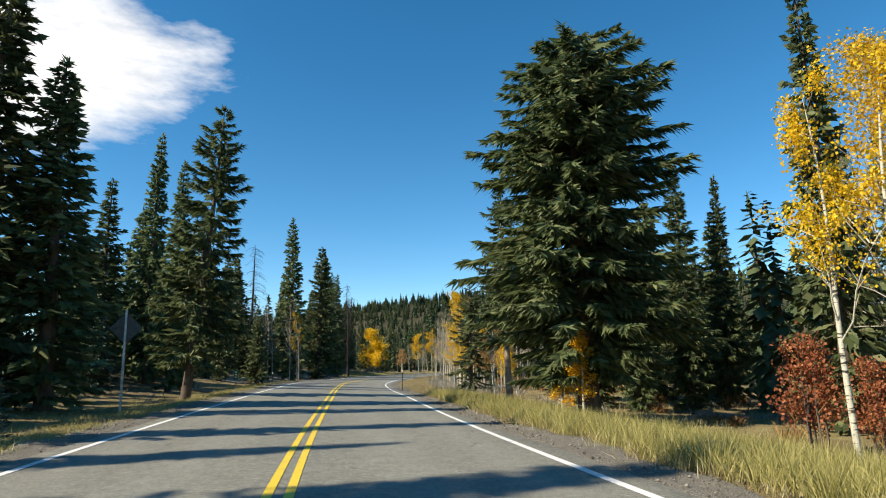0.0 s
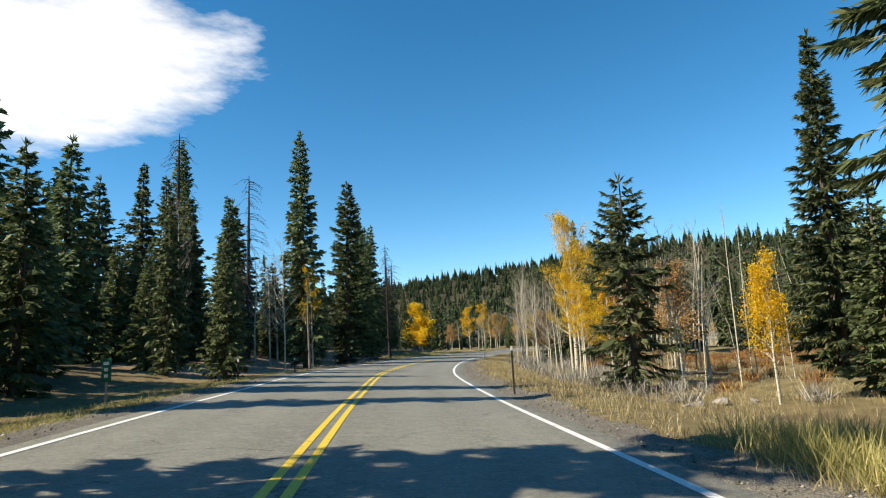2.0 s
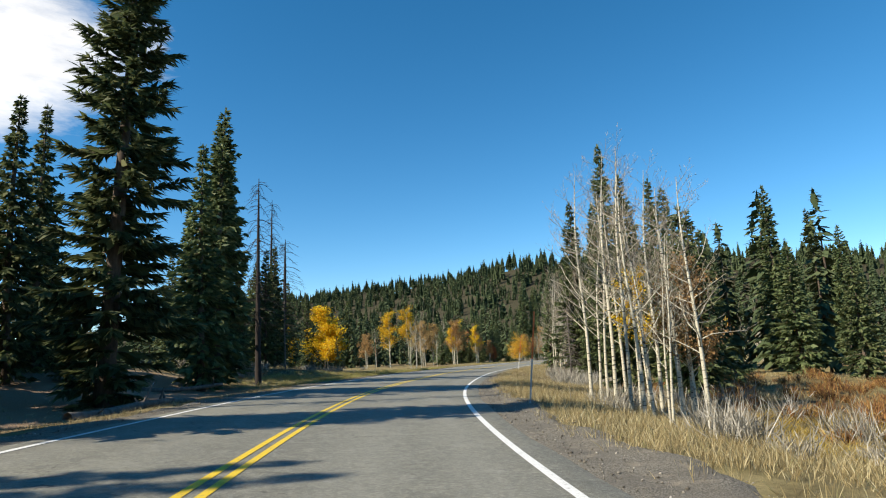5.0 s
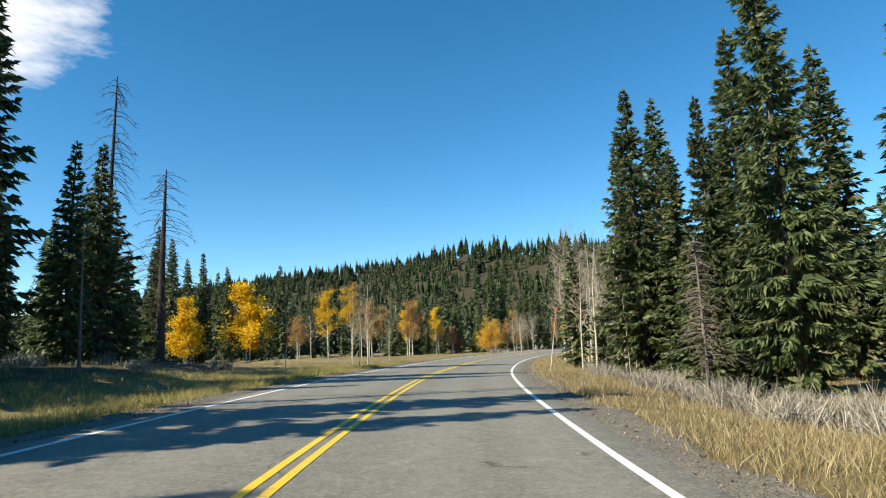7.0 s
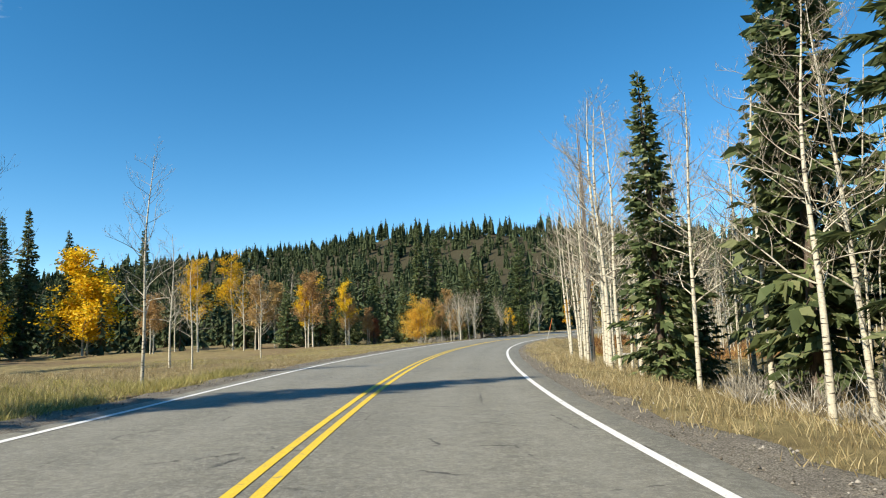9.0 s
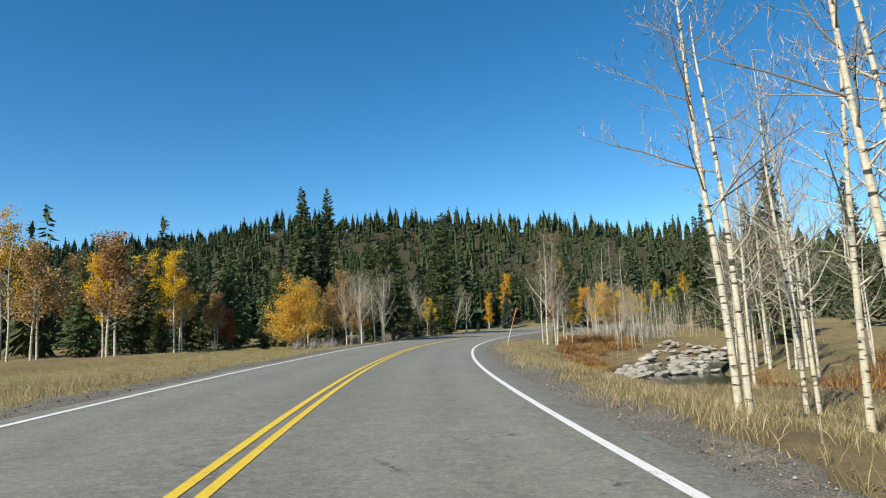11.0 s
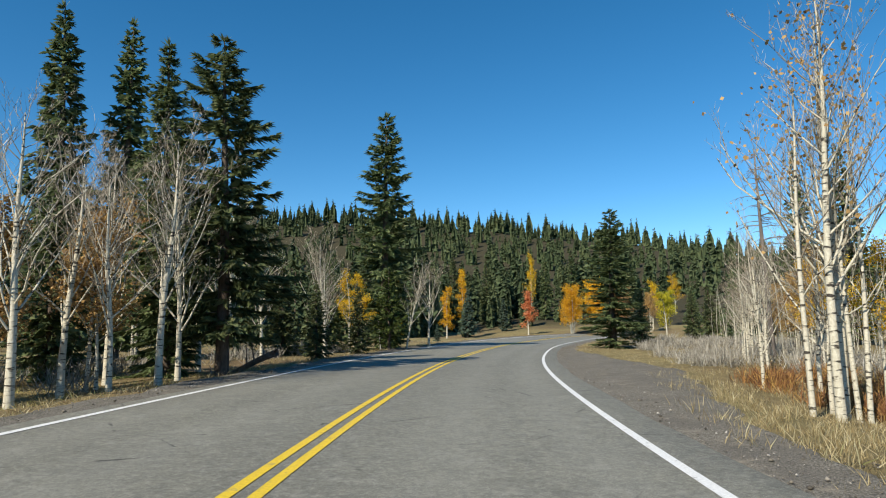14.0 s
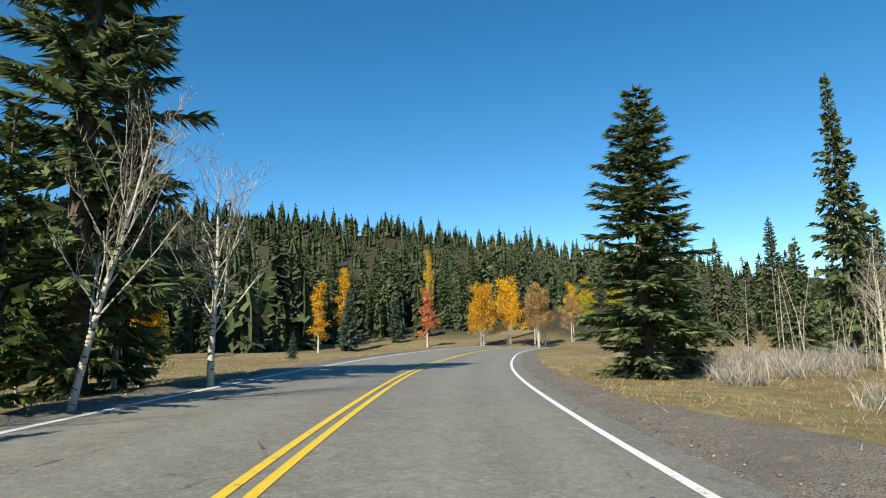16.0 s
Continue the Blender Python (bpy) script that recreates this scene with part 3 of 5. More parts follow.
def build_road():
    u = [-2.9, -2.2, -1.5, -0.8, 0.0, 0.8, 1.5, 2.2, 2.9]
    wheel = [0, 0, 0.1, 1, 0.15, 1, 0.3, 0, 0.3, 1, 0.15, 1, 0.1, 0, 0]

    def rough_edge(s, sign):
        return sign * (pave_edge(s, sign) + 0.03 * np.sin(s * 0.7 + sign) + 0.02 * np.sin(s * 1.9) + 0.012 * np.sin(s * 4.7))

    offs = [lambda s: rough_edge(s, -1) - 0.16, lambda s: rough_edge(s, -1), -3.6, *u, 3.6, lambda s: rough_edge(s, 1), lambda s: rough_edge(s, 1) + 0.16]

    def top(s, w):
        drop = np.where(np.abs(w) > pave_edge(s, 1 if w[0] > 0 else -1) + 0.08, 0.05, 0.0)
        return road_z(s, w) - drop

    road = strip("road", -75, 330, offs, top, MAT["asphalt"], 1.0, wheel)
    tagged(road, "grey worn asphalt road with fine cracks", "road", kind="structure")
    line = lambda a, b: [a, b]  # noqa: E731
    up = lambda s, w: road_z(s, w) + 0.006  # noqa: E731
    for a, b, m, lab in ((-0.165, -0.06, "yellow_paint", "solid yellow centre line, slightly worn"), (0.06, 0.165, "yellow_paint", "solid yellow centre line, slightly worn"),
                         (-3.66, -3.54, "white_paint", "solid white edge line along the asphalt"), (3.54, 3.66, "white_paint", "solid white edge line along the asphalt")):
        tagged(strip("road_marking", -75, 330, line(a, b), up, MAT[m]), lab, "road marking", kind="structure")

    def verge(s, w):
        x, y = place(s, w)
        j = 0.02 * np.sin(s * 2.3 + w * 3) + 0.015 * np.sin(s * 5.9 - w * 7)
        return terrain(x, y) + 0.03 + j * ease(4.6, 5.4, np.abs(w)) - 0.34 * ease(10.2, 11.3, np.abs(w) - (0 if np.ndim(w) == 0 else 0))

    def edge_width(s, sg):
        ragged = 0.16 * np.sin(s * 0.61 + sg) + 0.10 * np.sin(s * 1.73 + 2 * sg) + 0.07 * np.sin(s * 3.9)
        return (pullout(s) + 0.1 if sg > 0 else np.full(len(s), 0.8)) - 0.3 + ragged

    def gravel_top(s, w):
        a = np.abs(w) + 4.45 - pave_edge(s, 1 if w[0] > 0 else -1)
        low = road_z(s, w) - 0.045 + 0.035 * ease(4.38, 4.6, a)
        out = verge(s, w) + 0.035 + 0.05 * ease(5.4, 6.2, a)
        k = ease(4.7, 5.6, a)
        return low * (1 - k) + out * k + 0.012 * np.sin(s * 2.9 + 5 * w) * ease(4.6, 5.0, a)

    for sign in (1, -1):
        offs = [(lambda s, k=k, sg=sign: sg * (pave_edge(s, sg) + k)) for k in (-0.07, 0.1, 0.3)]
        offs += [(lambda s, k=k, sg=sign: sg * (pave_edge(s, sg) + 0.3 + edge_width(s, sg) * k)) for k in (0.25, 0.5, 0.75, 0.92)]
        offs.append(lambda s, sg=sign: sg * (pave_edge(s, sg) + 0.42 + edge_width(s, sg) * 1.05))
        if sign < 0:
            offs = offs[::-1]

        def top_of(s, w, sg=sign):
            return gravel_top(s, w) - 0.10 * ease(0.98, 1.1, (np.abs(w) - 0.3 - pave_edge(s, sg)) / edge_width(s, sg))

        ob = strip("gravel_shoulder", -75, 330, offs, top_of, MAT["gravel"], 0.6)
        tagged(ob, "loose grey gravel shoulder beside the asphalt", "shoulder", kind="structure")
        wide = [sign * k for k in (4.45, 5.6, 6.4, 7.2, 8.0, 8.8, 9.6, 10.4, 11.6)]
        if sign < 0:
            wide = wide[::-1]
        ob = strip("verge", -75, 330, wide, lambda s, w: verge(s, w) - 0.05 * (1 - ease(5.0, 5.7, np.abs(w))), MAT["soil"], 0.8)
        if sign < 0:
            ss = np.arange(-75, 330.01, 0.8)
            at = ob.data.attributes.new("bank", "FLOAT", "POINT")
            at.data.foreach_set("value", bare_bank(np.repeat(ss, len(wide)), np.tile(wide, len(ss))).astype(np.float32))
        tagged(ob, "dry grassy verge sloping from the road", "verge", kind="structure")


build_ground()
build_road()


# ---- trees ----
def spruce_meshes(rng, h=16.0, r=2.6, bare=1.2, levels=44, per=6, twigs=13, droop=0.25, gaps=0.15, taper=0.85, twig=0.42, needle="needles", dead=0.0, lean=0.0, lift=0.0, fat=1.0, girth=1.0, inner=0.12, ragged=0.3):
    """Trunk and crown of a conifer of height h and crown radius r; dead: share of bare branches."""
    k = np.linspace(0, 1, 14)
    bend = np.stack([0.010 * h * np.sin(k * 3.1 + rng.uniform(0, 6)) + lean * h * k * k, 0.010 * h * np.sin(k * 2.3 + rng.uniform(0, 6)), k * h], 1)
    bend[:, :2] -= bend[0, :2]
    r0 = (0.0135 * h + 0.02) * girth
    tv, tf = tube(np.r_[[bend[0] - (0, 0, 0.5)], bend], np.r_[r0 * 1.35, r0 * 1.12, r0 * (1 - k[1:]) ** 0.85 + 0.012], 8)
    trunk = Soup()
    trunk.add(tv, tf)
    leaves, sticks = Soup(), Soup()
    zs = bare + (h - bare) * np.linspace(0, 1, levels) ** 0.92
    clump = rng.uniform(0.6, 1.15, 12)
    for z in zs:
        f = (z - bare) / (h - bare)
        reach = (r * max(0.0, 1 - f) ** taper + 0.06) * rng.uniform(1 - ragged, 1 + 0.5 * ragged)
        low = min(1.0, 0.55 + f * 3.0)
        nb = per if f < 0.85 else max(3, per - 2)
        az0 = rng.uniform(0, 6.283)
        for b in range(nb):
            if rng.random() < gaps:
                continue
            az = az0 + b * 6.283 / nb + rng.uniform(-0.35, 0.35)
            L = reach * low * rng.uniform(0.74, 1.10) * clump[int(az * 12 / 6.2832) % 12] ** 0.6
            if L < 0.12:
                continue
            d = np.array([math.cos(az), math.sin(az), 0])
            q = np.linspace(0, 1, 6)[:, None]
            rise = lift * f + 0.05 - droop * (1 - f)
            base = np.array([np.interp(z, bend[:, 2], bend[:, 0]), np.interp(z, bend[:, 2], bend[:, 1]), z + rng.uniform(-0.15, 0.15)])
            curve = base + d * L * q + np.array([0, 0, 1.0]) * L * (rise * q - 0.35 * (1 - f * 0.8) * q**2 + 0.30 * q**3)
            if L > 0.7:
                sv, sf = tube(curve[[0, 4]], np.array([0.012 + 0.010 * L, 0.005]), 3)
                sticks.add(sv, sf)
            bare_branch = rng.random() < dead
            n = max(4, int(twigs * (0.45 + 0.55 * L / r)))
            if bare_branch:
                n = n // 3
            t = np.clip(rng.uniform(inner, 1.03, n) ** 0.62, 0, 1)
            root = np.stack([np.interp(t, q[:, 0], curve[:, c]) for c in range(3)], 1)
            tang = unit(np.stack([np.interp(t, q[:, 0], np.gradient(curve[:, c])) for c in range(3)], 1))
            side = unit(np.cross(tang, (0, 0, 1.0)))
            sgn = np.where(np.arange(n) % 2 == 0, 1.0, -1.0)[:, None]
            spreadw = rng.uniform(0.15, 1.05, (n, 1))
            way = unit(tang * rng.uniform(0.6, 1.0, (n, 1)) + side * sgn * spreadw + np.array([0, 0, 1.0]) * rng.uniform(-0.85, 0.28, (n, 1)))
            blade_side = unit(np.cross(way, unit(np.array([0, 0, 0.65]) + d * 0.75 + rng.normal(0, 0.5, (n, 3)))))
            ln = twig * rng.uniform(0.6, 1.3, n) * (0.55 + 0.45 * min(1.0, L / 1.4))
            ln = ln * (1 + 0.42 * max(0.0, L - 1.2) * (1.15 - t))
            root = root - way * ln[:, None] * 0.15
            v, fc = blades(root, way, blade_side, ln, ln * fat * rng.uniform(0.26, 0.50, n), np.array([0, 0, -0.12]) * ln[:, None])
            leaves.add(v, fc)
            if f < 0.95:
                m = 3
                root = base + d * L * rng.uniform(0.0, 0.35, (m, 1)) + rng.normal(0, 0.10, (m, 3))
                way = unit(d + rng.normal(0, 0.45, (m, 3)) + (0, 0, rise - 0.3))
                v, fc = blades(root, way, unit(np.cross(way, rng.normal(0, 0.8, (m, 3)) + (0, 0, 1))), np.full(m, 0.36 * L + 0.25), np.full(m, 0.09 * L + 0.12))
                leaves.add(v, fc)
    # leader
    v, fc = blades(bend[-1] + rng.normal(0, 0.03, (9, 3)) - (0, 0, 0.35), unit(rng.normal(0, 0.35, (9, 3)) + (0, 0, 1)), unit(rng.normal(0, 1, (9, 3))), np.full(9, 0.5), np.full(9, 0.10))
    leaves.add(v, fc)
    return trunk.get(), sticks.get() if sticks.n else None, leaves.get()


def spruce_thing(name, label, rng, bark="bark", needle="needles", group="", **kw):
    t, s, l = spruce_meshes(rng, **kw)
    root = new(name)
    mesh_object("trunk", *t, MAT[bark], root, smooth=True)
    if s:
        mesh_object("branch_wood", *s, MAT[bark], root)["kind"] = "stuff"
    mesh_object("crown", *l, MAT[needle], root)["kind"] = "stuff"
    return tagged(root, label, "spruce tree", group)


def grow(rng, base, way, length, radius, depth, wood, twig, tips, sides, wiggle=0.12, up=0.25, kids=(5, 7), start=0.3):
    """A branching limb; wood takes the thick tubes, twig the thin ones, tips the places for leaves."""
    n = 5 if depth > 0 else 3
    pts = [np.array(base, float)]
    d = np.array(way, float)
    for _ in range(n - 1):
        d = unit(d + rng.normal(0, wiggle, 3) + (0, 0, up * 0.12))
        pts.append(pts[-1] + d * length / (n - 1))
    pts = np.array(pts)
    if depth == 0 and radius < 0.016:
        way2 = unit(pts[1:] - pts[:-1])
        side = unit(np.cross(way2, rng.normal(0, 1, (len(way2), 3))))
        w = np.linspace(1.7, 0.6, len(way2))[:, None] * max(radius, 0.0045) * side
        w2 = np.r_[w[1:], w[-1:] * 0.3]
        v = np.stack([pts[:-1] - w, pts[:-1] + w, pts[1:] + w2, pts[1:] - w2], 1).reshape(-1, 3)
        twig.add(v, np.arange(len(v)).reshape(-1, 4))
        tips.append(pts[1:])
        return pts
    rad = np.linspace(radius, radius * 0.35 if depth else radius * 0.2, n)
    v, f = tube(pts, rad, sides)
    (wood if radius > 0.018 else twig).add(v, f)
    if depth == 0:
        tips.append(pts[1:])
        return pts
    count = rng.integers(*kids)
    for k in range(count):
        t = start + (1 - start) * (k + rng.uniform(0.2, 0.8)) / count
        p = np.array([np.interp(t, np.linspace(0, 1, n), pts[:, c]) for c in range(3)])
        az = rng.uniform(0, 6.283)
        out = np.array([math.cos(az), math.sin(az), rng.uniform(0.3, 1.3)])
        dd = unit(d * 0.75 + out * 0.75)
        rr = radius * (1 - t * 0.6) * 0.45
        grow(rng, p, dd, length * rng.uniform(0.32, 0.55) * (1.15 - 0.45 * t), rr, depth - 1, wood, twig, tips, 3, 0.16, up, (3, 6), 0.25)
    return pts


def aspen_meshes(rng, h=9.0, r0=0.085, lean=0.03, branches=16, clear=0.35, spreadw=0.30, leaves=1600, leaf=0.13, stems=1, up=0.9, puff=0.35, depth=1):
    trunk, wood, twig, tips = [], Soup(), Soup(), []
    for st in range(stems):
        hh = h * (1 if st == 0 else rng.uniform(0.7, 0.98))
        az = rng.uniform(0, 6.283)
        off = np.array([math.cos(az), math.sin(az)]) * (0 if st == 0 else rng.uniform(0.25, 0.6))
        k = np.linspace(0, 1, 16)
        ln = lean * hh * (1 if st == 0 else rng.uniform(-2.0, 2.5))
        pts = np.stack([off[0] + ln * k**1.4 * math.cos(az) + 0.012 * hh * np.sin(k * 7 + rng.uniform(0, 6)) * k, off[1] + ln * k**1.4 * math.sin(az) + 0.012 * hh * np.sin(k * 5.3 + rng.uniform(0, 6)) * k, k * hh], 1)
        pts[:, :2] += -pts[0, :2] + off
        rr = r0 * (1 if st == 0 else rng.uniform(0.6, 0.95))
        v, f = tube(np.r_[[pts[0] - (0, 0, 0.4)], pts], np.r_[rr * 1.5, rr * 1.2, rr * (1 - k[1:]) ** 0.8 + 0.008], 8)
        trunk.append((v, f))
        nb = branches if st == 0 else branches // 2
        for b in range(nb):
            t = clear + (0.97 - clear) * (b + rng.uniform(0, 0.9)) / nb
            p = np.array([np.interp(t, k, pts[:, c]) for c in range(3)])
            a = rng.uniform(0, 6.283)
            d = unit(np.array([math.cos(a), math.sin(a), up * rng.uniform(0.5, 1.5)]))
            L = hh * spreadw * (1.15 - 0.75 * (t - clear) / (1 - clear)) * rng.uniform(0.6, 1.2)
            grow(rng, p, d, L, max(0.010, rr * (1 - t) * 0.42 + 0.006), depth, wood, twig, tips, 4, 0.13, 0.5)
    lv = None
    if leaves:
        pool = np.concatenate(tips)
        pick = pool[rng.integers(0, len(pool), leaves)] + rng.normal(0, puff, (leaves, 3)) * (0.6, 0.6, 0.55)
        way = unit(rng.normal(0, 1, (leaves, 3)) + (0, 0, -0.5))
        side = unit(np.cross(way, rng.normal(0, 1, (leaves, 3))))
        sz = leaf * rng.uniform(0.7, 1.35, leaves)
        lv = blades(pick, way, side, sz, sz * 0.85)
    return trunk, (wood.get() if wood.n else None), (twig.get() if twig.n else None), lv


def aspen_thing(name, label, rng, leaf_mat="gold", bark="aspen_bark", twig_mat="twig", category="aspen tree", **kw):
    t, w, g, l = aspen_meshes(rng, **kw)
    root = new(name)
    for stem in t:
        mesh_object("trunk", *stem, MAT[bark], root, smooth=True)
    if w:
        mesh_object("limb_wood", *w, MAT[bark], root)["kind"] = "stuff"
    if g:
        mesh_object("twig_mass", *g, MAT[twig_mat], root)["kind"] = "stuff"
    if l:
        mesh_object("leaves", *l, MAT[leaf_mat], root)["kind"] = "stuff"
    return tagged(root, label, category)


def snag_thing(label, rng, h=14.0, bark="darkwood", branches=60, reach=1.3, droop=0.5, r0=None):
    """A dead conifer: bare pole with broken, drooping branches."""
    k = np.linspace(0, 1, 12)
    pts = np.stack([0.005 * h * np.sin(k * 3 + rng.uniform(0, 6)), 0.005 * h * np.sin(k * 2 + rng.uniform(0, 6)), k * h], 1)
    pts[:, :2] -= pts[0, :2]
    r0 = r0 or 0.013 * h
    root = new("dead_tree")
    mesh_object("trunk", *tube(np.r_[[pts[0] - (0, 0, 0.5)], pts], np.r_[r0 * 1.4, r0 * 1.15, r0 * (1 - k[1:]) ** 0.8 + 0.02], 8), MAT[bark], root, smooth=True)
    soup = Soup()
    for b in range(branches):
        t = rng.uniform(0.22, 0.98)
        az = rng.uniform(0, 6.283)
        L = reach * (1.2 - 0.8 * t) * rng.uniform(0.4, 1.2)
        p = np.array([np.interp(t, k, pts[:, c]) for c in range(3)])
        q = np.linspace(0, 1, 5)[:, None]
        c = p + np.array([math.cos(az), math.sin(az), 0]) * L * q + np.array([0, 0, 1.0]) * L * (0.25 * q - droop * q**2)
        soup.add(*tube(c, np.linspace(0.024, 0.008, 5), 3))
        for _ in range(3):
            m = rng.uniform(0.4, 1)
            pp = np.array([np.interp(m, q[:, 0], c[:, j]) for j in range(3)])
            e = pp + unit(np.array([math.cos(az) + rng.normal(0, 0.8), math.sin(az) + rng.normal(0, 0.8), -0.5 + rng.normal(0, 0.3)])) * L * 0.3
            soup.add(*tube(np.array([pp, (pp + e) / 2, e]), np.array([0.009, 0.007, 0.004]), 3))
    mesh_object("branch_wood", *soup.get(), MAT[bark], root)["kind"] = "stuff"
    return tagged(root, label, "dead tree")


R = np.random.default_rng(11)
KINDS = {}
UNIT_H = {}


def kind(key, thing, h):
    """Files a built tree as the model for its kind; it stands at its first place, copies at the rest."""
    KINDS[key], UNIT_H[key] = [thing, False], h


kind("s_tall", spruce_thing("spruce", "tall dark green spruce with drooping boughs", R, h=18, r=2.7, bare=0.9, levels=44, per=7, twigs=29, droop=0.30, gaps=0.11, twig=0.50, fat=1.2), 18)
kind("s_near", spruce_thing("spruce", "large green spruce with layered drooping boughs", R, h=17, r=2.8, bare=0.5, levels=44, per=8, twigs=100, droop=0.26, gaps=0.14, twig=0.42, fat=0.55, lift=-0.08), 17)
kind("s_slim", spruce_thing("spruce", "slim dark green spruce with short boughs", R, h=16, r=2.2, bare=0.7, levels=46, per=6, twigs=21, droop=0.35, gaps=0.10, twig=0.50, fat=1.32), 16)
kind("s_full", spruce_thing("spruce", "full dense green spruce with boughs to the ground", R, h=12, r=2.9, bare=0.2, levels=34, per=7, twigs=26, droop=0.2, gaps=0.06, taper=0.95, twig=0.44, fat=1.28), 12)
kind("s_loose", spruce_thing("spruce", "open spruce with gaps between layered boughs", R, h=17, r=2.8, bare=2.2, levels=36, per=7, twigs=130, droop=0.2, gaps=0.28, taper=0.55, twig=0.46, fat=0.55, lift=0.0), 17)
kind("s_column", spruce_thing("spruce", "tall columnar spruce with clumped green boughs", R, h=17, r=2.2, bare=0.4, levels=40, per=9, twigs=100, droop=0.15, gaps=0.22, ragged=0.4, taper=0.55, twig=0.44, fat=0.55, lift=-0.05), 17)
kind("s_blue", spruce_thing("blue_spruce", "bluish green young spruce, dense to the ground", R, needle="blue_needles", h=7, r=1.7, bare=0.2, levels=36, per=7, twigs=24, droop=0.1, gaps=0.06, taper=0.95, twig=0.34), 7)
kind("fir_broad", spruce_thing("fir", "massive broad-crowned fir with thick layered boughs", R, h=17, r=4.5, bare=2.4, levels=34, per=11, twigs=170, droop=0.26, gaps=0.16, taper=0.22, twig=0.46, fat=0.52, lift=-0.40, girth=1.6, inner=0.08, ragged=0.35), 17)
kind("s_pole", spruce_thing("spruce", "tall spruce on a bare pale trunk, browning crown", R, bark="pale_bark", h=17, r=2.3, bare=5.0, levels=34, per=7, twigs=100, droop=0.3, gaps=0.25, taper=0.5, twig=0.42, fat=0.55, dead=0.3, ragged=0.4), 17)
kind("s_ragged", spruce_thing("spruce", "lopsided ragged spruce with long low boughs", R, h=9, r=2.5, bare=0.3, levels=26, per=7, twigs=100, droop=0.32, gaps=0.3, taper=0.62, twig=0.36, fat=0.55, ragged=0.55), 9)
kind("pine", spruce_thing("pine", "yellow-green pine with tufted upturned boughs", R, needle="pine_needles", h=8, r=2.3, bare=0.6, levels=26, per=6, twigs=34, droop=-0.2, gaps=0.15, taper=0.8, twig=0.36), 8)
kind("a_gold", aspen_thing("aspen", "slender white aspen with golden autumn leaves", R, "gold", h=9, leaves=4400, leaf=0.115, branches=20, spreadw=0.24, clear=0.25), 9)
kind("a_full", aspen_thing("aspen", "full aspen crown of dense golden yellow leaves", R, "gold", h=12, stems=3, leaves=9000, leaf=0.24, branches=26, clear=0.06, spreadw=0.30, puff=0.55), 12)
kind("a_ball", aspen_thing("aspen", "round aspen clump with dense orange and yellow leaves", R, "mixed", h=6.4, stems=6, leaves=17000, leaf=0.10, branches=24, clear=0.05, spreadw=0.44, puff=0.36, up=0.5), 6.4)
kind("a_sparse", aspen_thing("aspen", "slender white aspen with sparse golden leaf clusters", R, "gold", h=9, leaves=3000, leaf=0.085, branches=14, clear=0.32, spreadw=0.26, puff=0.24), 9)
kind("a_orange", aspen_thing("aspen", "broad aspen clump with orange autumn leaves", R, "orange", h=7, stems=4, leaf=0.15, leaves=6000, branches=16, clear=0.12, spreadw=0.36, puff=0.42), 7)
kind("a_tall", aspen_thing("aspen", "tall crooked aspen with thinning golden leaves", R, "gold", h=12, r0=0.20, leaves=8500, leaf=0.09, branches=24, clear=0.40, spreadw=0.25, depth=2), 12)
kind("a_tan", aspen_thing("aspen", "aspen with faded tan leaves, half bare", R, "tan", h=8, leaves=5200, leaf=0.14, branches=18, clear=0.25, stems=2, depth=1, spreadw=0.28), 8)
kind("a_bare", aspen_thing("aspen", "bare white aspen with fine pale twigs", R, h=10, leaves=0, r0=0.072, branches=30, clear=0.28, depth=2, spreadw=0.23, up=0.8), 10)
kind("a_bare2", aspen_thing("aspen", "bare leaning white aspen stems", R, h=9, r0=0.056, leaves=0, branches=20, clear=0.36, depth=2, lean=0.06, spreadw=0.23, stems=2, up=0.8), 9)
kind("a_round", aspen_thing("aspen", "bare aspen with a wide rounded grey crown", R, h=6, r0=0.085, lean=0.05, leaves=0, branches=26, clear=0.24, depth=2, stems=1, spreadw=0.46, up=1.6), 6)
kind("a_veil", aspen_thing("aspen", "white aspen with a wide veil of fine twigs", R, "tan", h=8, r0=0.085, leaves=420, leaf=0.09, branches=26, clear=0.28, depth=2, stems=2, spreadw=0.36, up=1.6), 8)
kind("a_red", aspen_thing("aspen", "narrow aspen with red-orange leaves", R, "red", h=6, leaves=2400, branches=16, clear=0.15, spreadw=0.18, puff=0.28), 6)
kind("a_rust", aspen_thing("shrub", "upright shrub with rust-red autumn leaves", R, "rust", "bark", "brush", "shrub", h=3, stems=5, r0=0.03, leaves=2600, leaf=0.08, branches=12, clear=0.1, spreadw=0.30, puff=0.25), 3)
kind("a_narrow", aspen_thing("aspen", "narrow aspen spire of golden orange leaves", R, "orange", h=7, leaves=2600, branches=18, clear=0.15, spreadw=0.14, puff=0.28), 7)
kind("a_lime", aspen_thing("aspen", "young aspen with yellow-green leaves", R, "lime", h=5, leaves=2200, branches=14, clear=0.2, spreadw=0.28, puff=0.3), 5)
kind("snag", snag_thing("tall dead black conifer pole with drooping twigs", R, h=14, branches=110, reach=2.0, droop=0.75), 14)
kind("snag_grey", snag_thing("weathered grey dead conifer trunk", R, h=13, bark="deadwood", branches=40, reach=0.9), 13)
kind("snag_limbs", snag_thing("grey dead conifer with long drooping bare limbs", np.random.default_rng(8), h=10, bark="deadwood", branches=85, reach=2.1, droop=0.35, r0=0.12), 10)
kind("snag_bushy", snag_thing("small grey dead conifer bristling with twigs", np.random.default_rng(5), h=6, bark="deadwood", branches=190, reach=1.0, droop=0.45, r0=0.055), 6)


